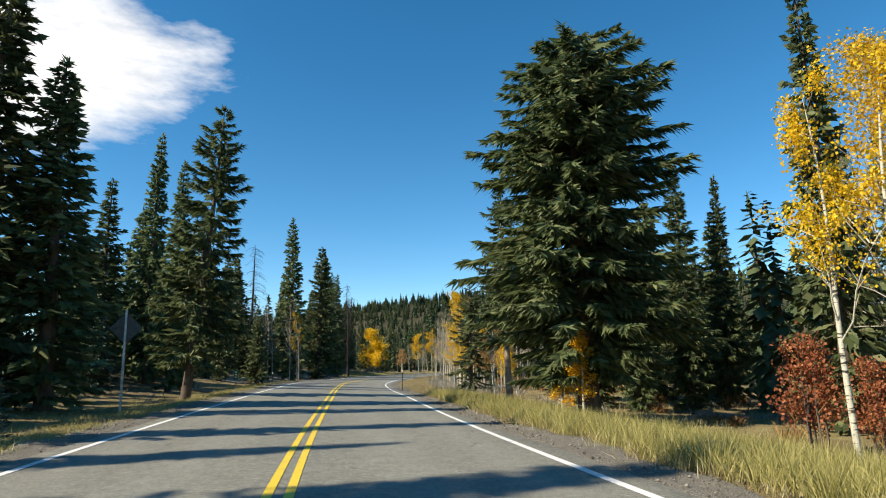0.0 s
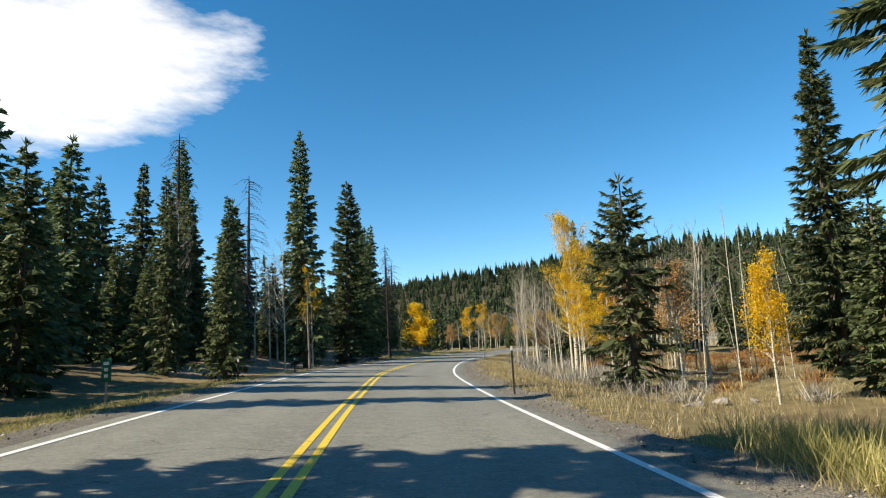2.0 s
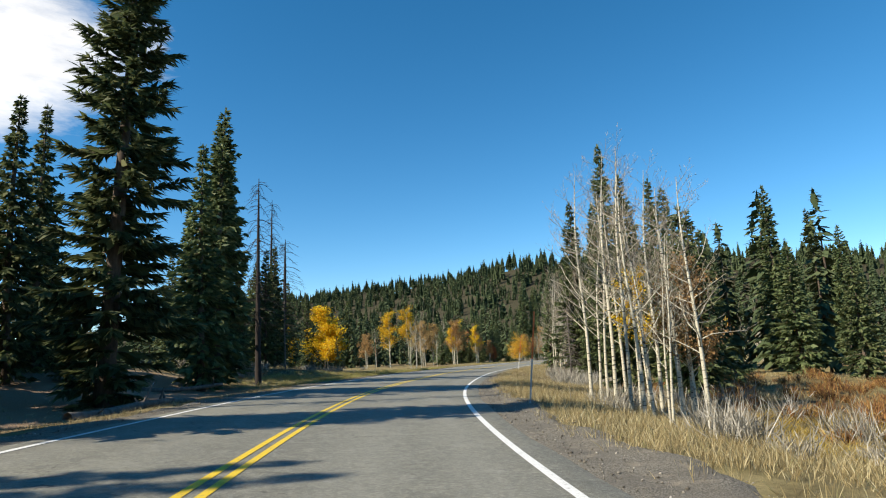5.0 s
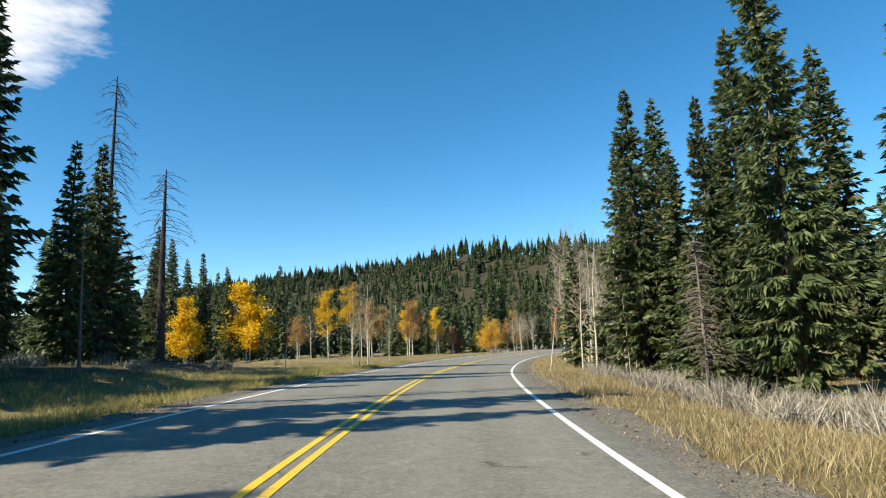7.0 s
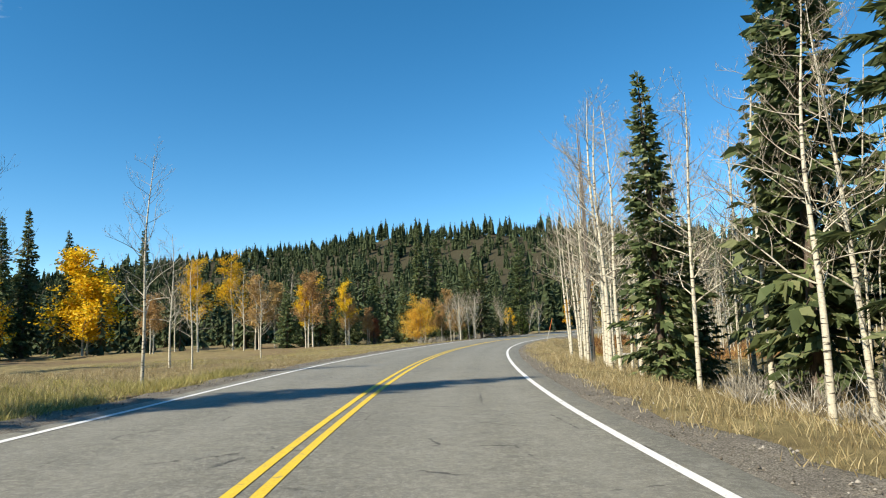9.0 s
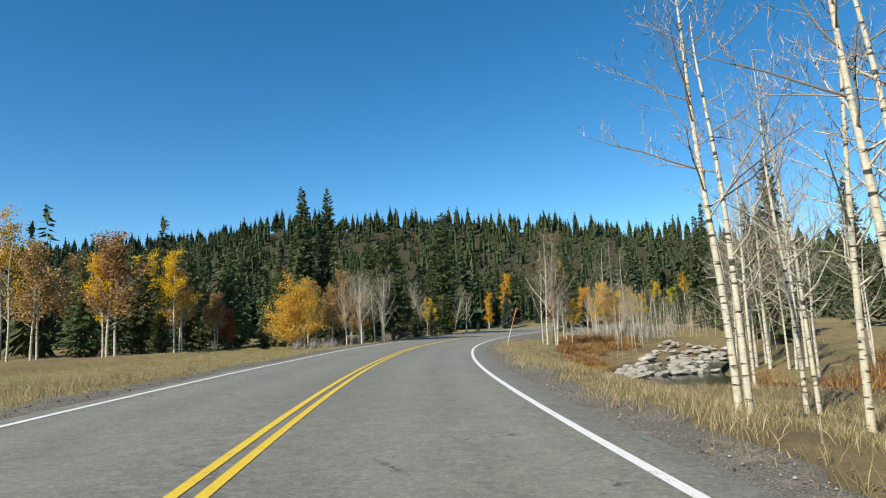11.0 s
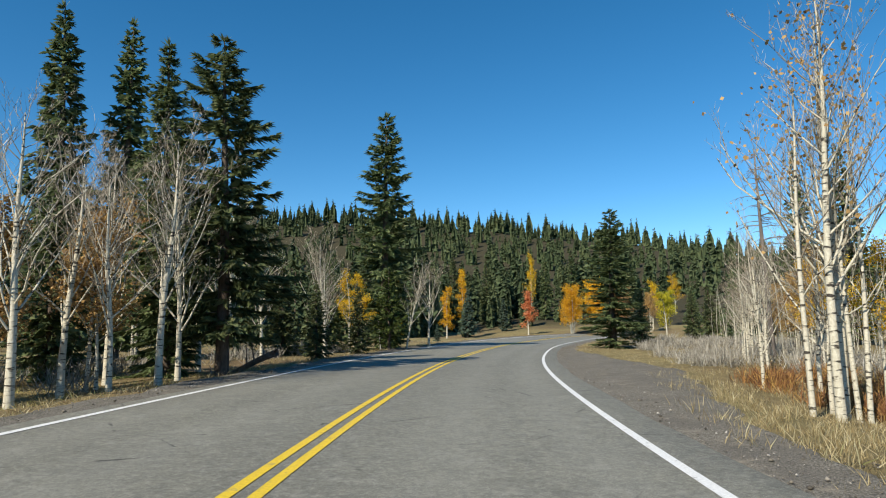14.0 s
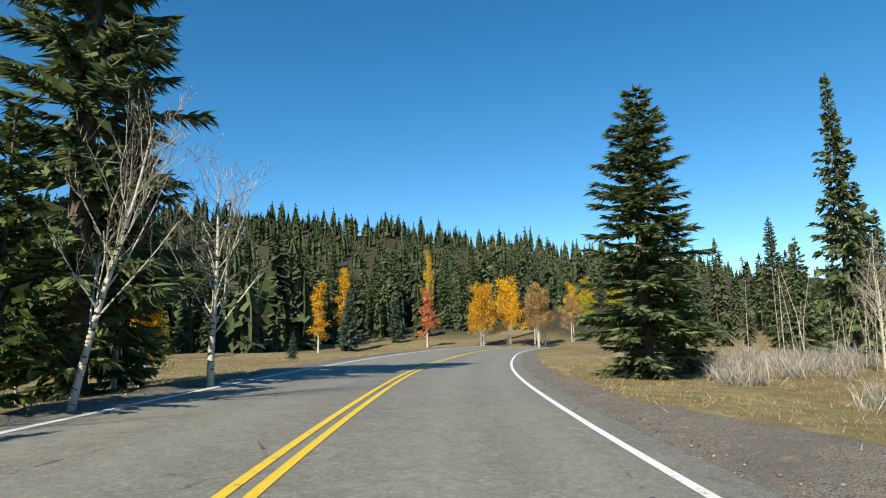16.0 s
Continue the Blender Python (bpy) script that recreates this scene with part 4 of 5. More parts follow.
def plant(key, x, y, h, turn=0.0, wide=1.0, sink=0.05, tilt=0.0, tilt_way=0.0):
    """Stands a tree of a kind on the ground at x, y with height h."""
    thing, used = KINDS[key]
    k = h / UNIT_H[key]
    m = pose(x, y, ground_z(x, y) - sink) @ Matrix.Rotation(radians(tilt), 4, (math.cos(radians(tilt_way)), math.sin(radians(tilt_way)), 0)) @ pose(0, 0, 0, 0, 0, turn) @ Matrix.Diagonal((k * wide, k * wide, k, 1))
    if not used:
        KINDS[key][1] = True
        thing.matrix_basis = m
        return thing
    keep = thing.matrix_basis.copy()
    thing.scale = (1, 1, 1)
    ob = copy_thing(thing, m)
    thing.matrix_basis = keep
    return ob


def random_turn():
    return float(R.uniform(0, 360))


def many(key, *spots):
    """Plants one kind at each spot (x, y, height and, if given, width)."""
    for x, y, h, *w in spots:
        plant(key, x, y, h, random_turn(), w[0] if w else float(R.uniform(0.98, 1.18)))


# spruces along the road's left side
many("s_tall", (-16.25, 76.3, 20.0, 1.0), (-14.8, 100.7, 16.3, 1.15), (-18.2, 41.8, 17.0, 0.85), (-29.97, 84.09, 21), (-33.51, 104.7, 19.5), (-27.61, 32.91, 16.0))
plant("s_column", -15.35, 87.9, 18.4, 120, 1.2)
many("s_slim", (-21.19, 41.78, 13.0, 1.3), (-24.95, 73.67, 14), (-24.56, 80.78, 14.5), (-22.44, 97.22, 13.6), (-13.4, 234.4, 20.8), (-28.7, 226.4, 22.5), (-35, 288, 26))
many("s_slim", (-18.77, 58.06, 9.6), (-22.86, 66.05, 12.5), (-26.92, 71.14, 15), (-20.72, 91.78, 12.2), (-14.84, 97.91, 13), (-17.58, 107.38, 11), (-19.09, 115.01, 10), (-22.07, 67.57, 11.5))
many("s_full", (-32.66, 74.88, 15.5), (-26.81, 62.08, 14), (-22.46, 49.01, 13), (-19.64, 35.9, 9.5, 1.4), (-28.51, 92.6, 17), (-21.57, 84.28, 9), (-15.28, 57.06, 7), (-17.75, 45.96, 8.5))
plant("s_loose", -11.1, 29.86, 14.2, 70, 1.0, tilt=5, tilt_way=90)
many("s_tall", (-12.6, 21.9, 12.4, 1.5), (-14.4, 20.6, 15.5, 1.4))
many("s_blue", (-9.29, 14.26, 1.9, 1.3), (-11.79, 15.54, 2.6), (-13.4, 19.47, 3.2), (-14.11, 25.98, 2.2), (-15.59, 30.94, 4))
many("s_tall", (-25.6, 22.46, 13.5), (-17.58, 113.1, 17.5), (-18.61, 116.42, 13.8, 0.9), (-17.37, 110.73, 16), (-23.07, 122.79, 15.5), (-20.6, 21.57, 9.5), (-19.09, 14.63, 18, 0.9), (-15.15, 37.94, 14, 0.85), (-20.36, 123.07, 23, 1.0))
many("s_slim", (-15.8, 127.23, 12), (-16.24, 124.53, 11))
many("s_full", (-16.45, 130.77, 10.5), (-18.92, 133.81, 11.5))
plant("snag", -17.13, 132.29, 18.5, 10, 0.9)
many("snag", (-13.2, 104.18, 13.0), (-28.65, 80.07, 20.5), (-22.04, 79.04, 16))
plant("snag", -18.2, 150.4, 18.2, 50, 1.6)
many("snag_grey", (-13.7, 118.79, 6, 0.8), (-19.93, 132.78, 8), (-17.57, 84.28, 9), (-13.37, 66.04, 6))
many("a_bare", (-18.87, 75.27, 9), (-18.47, 75.77, 8.6), (-20.27, 75.77, 9.2), (-12.58, 58.06, 7.5, 0.7), (-18.6, 58.8, 9.5, 0.7))
plant("a_sparse", -15.37, 74.75, 7.6, 10, 0.75)
plant("a_gold", -20.65, 73.07, 4.2, 20, 0.6)
many("s_slim", (-21.04, 125.74, 11), (-23.93, 133.79, 12), (-18.83, 140.03, 9.5), (-25.79, 147.13, 12.5), (-21.75, 153.3, 11), (-29.88, 139.94, 14), (-18.09, 120.78, 8), (-30.77, 158.28, 13))
many("s_full", (-15.87, 111.66, 4.5), (-20.26, 147.73, 5.5), (-15.94, 131.78, 4))

many("a_tan", (3.4, 83.4, 4.6, 1.0))
many("a_sparse", (2.7, 85.6, 4.6, 1.1))

many("s_tall", (-17.0, 1.4, 17, 1.0), (-18.5, 5.6, 14, 0.9), (-15.8, 10.0, 14.5, 0.9))
# trees along the road's right side
plant("fir_broad", 5.5, 23.4, 15.0, 20, 1.12)
plant("s_pole", 4.2, 35.2, 12.8, 200, 1.0)
many("s_slim")
many("s_near", (8.3, 32.79, 13.0, 0.9), (12.7, 54.0, 16.5, 1.0))
many("s_full", (12.89, 36.5, 12), (8.9, 45.05, 6.5), (18.35, 40, 12))
many("s_tall", (22.4, 34.02, 15.5), (25.35, 39.03, 14), (30.32, 31.05, 16))
plant("s_ragged", 3.25, 51.6, 8.8, 120, 1.0, tilt=3)
many("s_slim", (24.5, 27.5, 12))
many("a_bare", (13.01, 18.58, 9), (14.01, 20.06, 8.5), (12.21, 16.71, 8))
plant("a_sparse", 7.81, 12.9, 7.4, 40, 0.9)
plant("a_sparse", 8.61, 12.4, 8.0, 140, 0.9)
plant("a_tall", 10.41, 13.9, 9.4, 20)
plant("s_slim", 11.6, 18.6, 14.5, 60, 0.8)
plant("a_rust", 8.61, 15.5, 2.7, 20, 1.0)
plant("a_rust", 9.41, 14.7, 2.2, 80, 1.0)
plant("a_narrow", 5.19, 26.62, 3.2, 30, 1.3)
plant("a_narrow", 4.9, 21.91, 3.4, 90, 1.2)
many("a_gold", (5.15, 44.0, 4.0, 0.9), (5.5, 44.7, 3.7, 0.8))
plant("a_tall", 2.95, 63.1, 9.4, 60, 0.85)
plant("a_tall", 2.33, 60.64, 5.6, 200, 0.95)
many("a_gold", (3.28, 62.64, 5.2), (5.63, 66.01, 6.2))
many("a_sparse", (2.1, 57.08, 4.6, 1.2), (2.83, 59.63, 4.9, 1.2))
many("a_gold", (4.83, 58.66, 4.0, 0.9))
many("a_bare", (3.01, 84.66, 8.2), (2.6, 81.0, 7.0, 1.2), (4.1, 85.48, 7.8), (1.9, 85.69, 9.0), (2.56, 90.09, 9.6), (1.62, 83.75, 8.6, 0.9), (3.27, 88.19, 8.0), (3.61, 53.9, 7.0, 0.8))
many("s_full", (6.6, 88.6, 7.5), (7.8, 91.5, 8.5), (5.6, 93.6, 7.0))
many("a_bare2", (2.2, 87.2, 8.0, 1.1), (3.4, 86.4, 7.4, 1.1), (2.9, 83.0, 6.6, 1.2))
many("a_bare", (2.47, 71.12, 5.6), (2.78, 70.5, 6), (4.17, 70.5, 6.4), (4.86, 71.63, 5))
many("a_bare2", (2.99, 69.58, 5.6), (5.45, 72.13, 5.4), (1.42, 82.32, 7.4), (0.75, 79.21, 4.6), (6.53, 66.52, 7), (7.58, 62.53, 7.4), (8.43, 58.85, 7.2), (9.64, 65.01, 6.4), (5.04, 51.54, 6.6), (6.82, 53.27, 6.8))
many("a_tan", (4.81, 57.86, 4.6), (6.4, 55.51, 5))
many("s_near", (18.0, 24.0, 11.5, 0.8), (12.6, 31.6, 12.8, 0.85), (14.9, 32.4, 12.0, 0.8), (9.6, 30.4, 8.0, 1.0), (9.7, 39.0, 14.5, 0.75), (13.1, 116.4, 13.5, 0.9))
many("s_near", (13.57, 106.88, 14.2, 0.85), (11.67, 110.43, 18.4, 0.8))
many("s_slim", (18.36, 108.71, 11), (44.17, 128.12, 14), (53.84, 137.17, 15), (40.11, 120.89, 12))
many("s_tall", (25.52, 111.38, 14.8), (34.68, 118.29, 14.5), (31.13, 110.88, 11.2), (29.92, 84.17, 12.5), (35.94, 90.12, 13), (28.07, 70.06, 11.5), (34.12, 64.01, 13))
many("s_full", (6.46, 89.67, 5.2), (9.35, 95.32, 6.5), (21.87, 103.9, 9), (19.87, 96.24, 7), (25.85, 90.22, 8))
many("s_blue", (27.9, 99.07, 7.5), (6.59, 69.58, 2.4), (30.89, 101.86, 8))
# the dense stand before the right-hand bend
many("s_tall", (16.73, 127.32, 17.6), (14.6, 121.6, 12.8), (21.14, 126.41, 16), (19.98, 116.61, 16.5))
many("s_slim", (15.6, 130.4, 15.6), (17.39, 132.69, 12.5), (13.09, 133.36, 9.4), (20.82, 135.38, 12), (24.19, 131.12, 14), (11.78, 111.7, 9))
many("s_full", (13.19, 118.84, 7), (16.09, 124.31, 8), (10.81, 113.86, 5), (18.16, 129.26, 7), (16.12, 135.39, 5))
many("s_near", (13.4, 124.0, 17.2, 1.0), (17.0, 119.6, 18.5, 1.1))
plant("snag_bushy", 8.17, 110.58, 5.6, 20, 1.0)
many("a_bare", (11.71, 126.87, 8.2), (15.12, 138.41, 10.2), (16.44, 141.27, 12), (15.64, 139.84, 11), (13.59, 133.47, 9), (12.86, 131.59, 8), (17.84, 145.34, 11.5), (16.62, 138.42, 9.8))
many("a_bare2", (15.44, 141.17, 8), (20.23, 150.96, 9), (18.83, 147.52, 9), (18.74, 142.34, 10), (14.42, 136.18, 8), (13.21, 126.06, 4.2), (16.82, 136.39, 9), (24.6, 152.6, 8.6))
many("a_bare", (20.43, 147.74, 9.4), (21.84, 144.03, 10), (19.54, 139.87, 9.6), (22.63, 150.15, 9.2), (17.71, 134.68, 9), (14.13, 127.92, 9.5), (15.68, 132.04, 10))
many("snag_grey", (17.15, 143.55, 11.2, 0.55), (16.44, 142.52, 11.5, 0.5))

# beyond the creek and round the second bend
many("a_bare", (46.6, 170.9, 9.5), (45.2, 168.9, 10.5), (40.48, 166.24, 10), (42.57, 166.16, 12.5), (44.13, 169.77, 9), (41.24, 163.19, 9), (38.35, 160.82, 8.6), (44.87, 166.11, 10))
many("a_bare2", (40.4, 163.2, 8.5), (42.96, 168.22, 8.5), (39.95, 159.63, 8), (46.23, 169, 9))
many("a_bare", (29.5, 157.5, 10.6, 0.7), (31.2, 156.9, 11.6, 0.65))
many("a_bare", (41.7, 164.47, 8), (47.08, 171.43, 7), (37.97, 158.26, 6.4))
plant("a_veil", 40.1, 182.9, 8.2, 30, 0.95)
plant("a_veil", 40.9, 183.2, 8.3, 200, 0.85, tilt=3, tilt_way=60)
plant("a_bare", 40.92, 182.97, 6.6, 100, 1.0)
many("a_round", (41.72, 183.82, 3.8, 0.9), (43.49, 184.89, 4.2, 0.9), (45.04, 187.16, 4, 0.9))
many("a_sparse", (42.73, 183.23, 3.6, 1.2))
many("s_slim", (88.95, 208.1, 18.9, 0.9), (75.39, 198, 14.2), (73.08, 192.89, 11), (90.4, 206.5, 9.5, 1.2), (79.93, 190.5, 12), (96.39, 200.64, 13))
many("s_tall", (55.66, 174.32, 15), (59.46, 178.79, 12), (65.36, 182.3, 13), (105.5, 217.72, 12.4), (100, 209.4, 12), (70.45, 176.23, 14))
(54.3, 177.6, 13.6)
plant("s_column", 61.6, 207.3, 9.8, 20, 1.85)
many("s_full", (65.0, 207.6, 5.0), (92, 222.42, 6), (98, 226.42, 7), (110, 232.42, 8), (75.21, 206.66, 6))
plant("snag_limbs", 56.75, 193.4, 10.0, 30, 1.0)
many("a_sparse", (52.5, 188.6, 4.2, 1.3), (56.2, 190.6, 4.0, 1.3), (60.5, 193.5, 4.2, 1.3), (49.0, 187.4, 3.6, 1.3))
many("a_round", (50.1, 189.9, 4.0, 0.9), (53.27, 192.53, 3.8, 0.9), (56.69, 194.84, 3.6, 0.9), (60.6, 196.69, 3.8, 0.9), (64.4, 199.05, 3.6, 0.9), (57.44, 191.38, 4.6, 0.8), (67.73, 202.1, 3.6, 0.9))
many("a_tan", (54.87, 191.32, 3.6), (62.13, 196.1, 3.8), (51.4, 188.7, 4.2))
many("a_bare2", (51.56, 190.89, 5.6), (54.42, 193.37, 5.4), (61.69, 197.52, 5.2), (59.01, 194.94, 5.6), (65.81, 199.54, 4.8), (70, 202.61, 5))
many("a_bare", (51.89, 189.3, 9.0, 0.9), (54.85, 189.79, 8.5, 0.9))

# the road's left side past the bends
many("a_bare", (-2.2, 128.6, 4.6, 0.9), (-1.05, 138.1, 7.0, 0.9), (-1.54, 151.39, 6.6), (-0.34, 148.33, 5), (3.16, 163.22, 6))
many("a_full", (-18.4, 215.5, 14.0, 1.55), (-27, 205, 11, 1.2))
many("a_gold", (-3.25, 207.78, 11.8, 1.25), (1.17, 211.87, 12.8, 1.1))
many("a_tan", (4.55, 206.56, 9.5), (10.43, 195.52, 8.6), (6.97, 213.89, 9), (-8.63, 204.36, 7), (31.63, 207.28, 7))
many("s_full", (12.41, 203.77, 9), (15.92, 202.87, 10.5), (19.87, 204.5, 9.5), (23.86, 203.07, 8), (7.87, 202.56, 8.5), (13.59, 199.11, 4.5), (21.84, 198.92, 3.6), (25.88, 200.55, 6.5))
many("s_slim", (10.39, 207.86, 9.5), (17.86, 208.59, 10.5), (21.87, 210.23, 10), (25.35, 209.25, 10), (4.39, 210.73, 9.5), (14.35, 212.1, 10.5))
many("s_tall", (-34.5, 214.6, 26, 1), (-31.2, 211, 23, 1), (-24.7, 235.3, 20.5, 1), (-37, 222, 23, 1), (-30.5, 223, 21, 1))
many("a_bare", (8.36, 203.57, 10), (2.56, 205.53, 11), (36.81, 210.87, 7), (-6.41, 211.96, 9))
many("s_full", (-19.91, 70.11, 6), (-21.98, 76.19, 7), (-20.57, 83.77, 5.5), (-23.1, 88.37, 7.5), (-19.53, 94.36, 5), (-23.83, 64.07, 7), (-27.05, 80.27, 8), (-26.13, 97.43, 8), (-20.78, 60.06, 6.5), (-24.78, 57.07, 8), (-27.89, 69.09, 9), (-22.4, 52.08, 6.5))
plant("s_loose", 32.3, 195.0, 9.9, 70, 1.25)
plant("a_ball", 23.0, 191.8, 5.1, 60, 1.25)
many("a_round", (26.6, 190.9, 5.0, 0.9), (28.5, 193.3, 5.4, 1.0), (31.0, 194.0, 5.0, 1.0), (29.3, 191.8, 4.6, 0.9), (38.6, 203.0, 4.0, 1.0))
many("a_sparse", (43.4, 209.4, 3.3, 1.5))
many("a_red", (20.53, 253.09, 8.4), (12.4, 204.81, 5.6))
many("a_gold", (13.46, 214.13, 9.6), (9.63, 196.01, 7.4))
many("a_gold", (14.4, 195.2, 7.4, 1.0))
many("a_tan", (15.0, 196.0, 6.0, 1.0), (17.6, 197.6, 4.4, 1.0))
plant("a_rust", 18.73, 198.58, 3.3, 30, 1.0)
many("a_round", (27.67, 190.38, 5.4), (30.37, 192.77, 5.8), (32.6, 199.41, 6.4), (34.17, 202.07, 6.2), (29.62, 196.24, 6), (39.18, 204.55, 5.6), (36.14, 204.08, 5.2))
many("a_tan", (25.05, 196.53, 5.4), (27.07, 191.41, 3.8), (29.05, 194.38, 4.2), (26.26, 193.67, 4.6))
many("s_tall", (28.4, 210.6, 17.0, 1.1), (31.1, 211.0, 17.2, 1.05), (47.88, 214.14, 9, 1))
plant("s_column", 46.3, 212.1, 15.3, 40, 1.3)
many("s_near", (31.3, 197.6, 10.6, 1.1))
many("s_full", (36.9, 211.2, 9.4, 0.9), (39.02, 209.99, 5), (42.65, 212.37, 6), (37.36, 200.88, 3.2), (40.71, 204.19, 3.4), (28.38, 199.06, 6.5))
many("a_round", (48.8, 210.95, 4.8, 1.15))
many("a_orange", (48.7, 215.44, 3.2, 0.7), (49.57, 217.87, 3.0, 0.6))
many("a_sparse", (43.17, 209.91, 4.4, 1.2), (41.71, 207.28, 4.2, 1.1))
plant("a_round", 45.3, 207.7, 4.7, 40, 0.85, tilt=11, tilt_way=47)
plant("pine", 44.35, 207.9, 4.6, 30, 1.1)
plant("a_round", 47.45, 213.24, 4.8, 30, 0.9)
many("s_blue", (63.99, 233.8, 1.9), (91, 266.42, 8.6), (106, 275, 6.5))
# autumn colour at the foot of the hill
many("a_narrow", (79.1, 254.9, 7.4, 1.2), (133.4, 329, 10), (97.9, 277.5, 10.2), (115.7, 303.4, 12))
many("a_red", (100.2, 261.0, 7.4, 1.3))
many("a_gold", (124.3, 287.5, 14.8, 0.5), (132, 259.7, 9), (160, 275, 9))
many("a_orange", (106.6, 256.92, 8, 0.9), (111, 255.92, 9, 0.9), (104.5, 254.52, 8, 0.8))
many("a_tan", (116.6, 255.4, 8.5), (120.5, 257, 8), (124, 254, 7), (113, 251.92, 7))
many("a_lime", (93.1, 226.92, 5.6), (140, 262, 7))
many("s_slim", (33.49, 252.65, 12), (52.55, 262.71, 13), (66, 268.34, 14), (74, 271.37, 16), (92, 279.41, 15), (100, 284, 17), (112, 288, 15), (128, 287, 16), (142, 292, 17), (150, 288, 15))


# ---- woods, hill, brush and grass ----
def conifer_cloud(rng, x, y, z, h, r, n, wide=0.55, core=0):
    """Many simple conifers in one mesh: n drooping boughs for each tree."""
    m = len(x)
    f = np.clip(((np.arange(n) + rng.uniform(0, 1, (m, n))) / n) ** 0.95, 0, 0.985)
    az = rng.uniform(0, 6.2832, (m, n))
    L = r[:, None] * (1 - f) ** 0.55 * rng.uniform(0.6, 1.2, (m, n)) + 0.2
    root = np.stack([np.broadcast_to(x[:, None], (m, n)), np.broadcast_to(y[:, None], (m, n)), z[:, None] + h[:, None] * (0.06 + 0.94 * f)], -1)
    way = unit(np.stack([np.cos(az), np.sin(az), -0.95 + 0.8 * f + rng.normal(0, 0.2, (m, n))], -1))
    side = unit(np.stack([-np.sin(az), np.cos(az), 0 * az], -1) + rng.normal(0, 0.28, (m, n, 3)))
    v, fc = blades(root.reshape(-1, 3), way.reshape(-1, 3), side.reshape(-1, 3), L.ravel(), (L * wide * rng.uniform(0.7, 1.3, (m, n)) + 0.12).ravel())
    if core:
        up = unit(rng.normal(0, 0.02, (m * core, 3)) + (0, 0, 1))
        turn = (np.repeat(rng.uniform(0, 3.14, m), core) + np.tile(np.arange(core) * math.pi / core, m))
        flat = np.stack([np.cos(turn), np.sin(turn), 0 * turn], 1)
        low = np.repeat(np.stack([x, y, z + h * 0.03], 1), core, 0)
        hc, rc = np.repeat(h * 0.84, core), np.repeat(r, core)
        v3 = np.stack([low - flat * 0.55 * rc[:, None], low + flat * 0.55 * rc[:, None], low + up * hc[:, None] * 0.5 + flat * 0.5 * rc[:, None], low + up * hc[:, None] * 0.5 - flat * 0.5 * rc[:, None]], 1).reshape(-1, 3)
        v4 = np.stack([v3[3::4], v3[2::4], low + up * hc[:, None] + flat * 0.03, low + up * hc[:, None] - flat * 0.03], 1).reshape(-1, 3)
        v = np.concatenate([v, v3, v4])
        fc = np.arange(len(v)).reshape(-1, 4)
    tip = np.stack([x, y, z + h * 0.85], 1)
    up = unit(rng.normal(0, 0.06, (m, 3)) + (0, 0, 1))
    v2, f2 = blades(tip, up, unit(np.cross(up, rng.normal(0, 1, (m, 3)))), h * 0.15, 0.045 * h)
    return np.concatenate([v, v2]), np.concatenate([fc, f2 + len(v)])


def trunk_cloud(x, y, z, h, share=0.75):
    s = Soup()
    for a, b, c, d in zip(x, y, z, h):
        s.add(*tube(np.array([[a, b, c - 0.3], [a, b, c + d * 0.4], [a, b, c + d * share]]), np.array([0.013 * d, 0.009 * d, 0.004 * d]), 4))
    return s.get()


def woods(name, label, spots, lo, hi, n, slim=0.13, trunks=True, rng=None):
    x, y = np.array(spots).T
    h = rng.uniform(lo, hi, len(x)) * rng.choice([1.0, 1.0, 0.8, 0.55], len(x))
    h = np.minimum(h, 0.68 * (np.abs(along(x, y)[1]) - 4.5))
    z = terrain(x, y) - 0.1
    v, f = conifer_cloud(rng, x, y, z, h, h * slim * rng.uniform(0.8, 1.25, len(x)), n, 0.36)
    root = tagged(mesh_object(name, v, f, MAT["far_needles"]), label, "woods", kind="stuff")
    if trunks:
        mesh_object("trunk_mass", *trunk_cloud(x, y, z, h), MAT["bark"], root)["kind"] = "stuff"
    return root


def scatter(rng, count, x0, x1, y0, y1, ok, gap=2.0):
    """Random spots in a rectangle that pass ok(x, y, s, u), none nearer than gap to another."""
    x, y = rng.uniform(x0, x1, count), rng.uniform(y0, y1, count)
    s, u = along(x, y)
    keep = ok(x, y, s, u)
    out = []
    cells = set()
    for a, b in zip(x[keep], y[keep]):
        c = (int(a // gap), int(b // gap))
        if c not in cells:
            cells.add(c)
            out.append((a, b))
    return out


W = np.random.default_rng(5)
woods("spruce_woods", "dark dense spruce woods behind the roadside trees", scatter(W, 420, -70, -8, -25, 125, lambda x, y, s, u: (u < -19) & (s < 118), 3.2), 11, 19, 170, rng=W)
woods("spruce_woods", "dark spruce woods beyond the creek meadow", scatter(W, 520, 10, 100, -10, 170, lambda x, y, s, u: (u > np.interp(s, [0, 30, 50, 100, 115, 150, 170], [15, 17, 34, 38, 20, 24, 45])) & (creek_distance(x, y) > 5), 3.4), 9, 15, 150, rng=W)
woods("spruce_woods", "dark spruce woods across the meadow", scatter(W, 560, -110, 62, 160, 320, lambda x, y, s, u: (y > 210 + 0.42 * np.clip(x, 0, 80)) & (u < -24) | ((x < -30) & (y > 165) & (u < -30)), 3.6), 10, 18, 130, rng=W)
woods("spruce_woods", "dark spruce woods behind the bare thickets", scatter(W, 520, 70, 230, 150, 262, lambda x, y, s, u: (u > 15) & ((y < 0.25 * x + 180) | (x > 98)) & (creek_distance(x, y) > 6), 3.8), 9, 14, 120, rng=W)
hx, hy = W.uniform(-420, 620, 26000), W.uniform(170, 1000, 26000)
hh = hill(hx, hy)
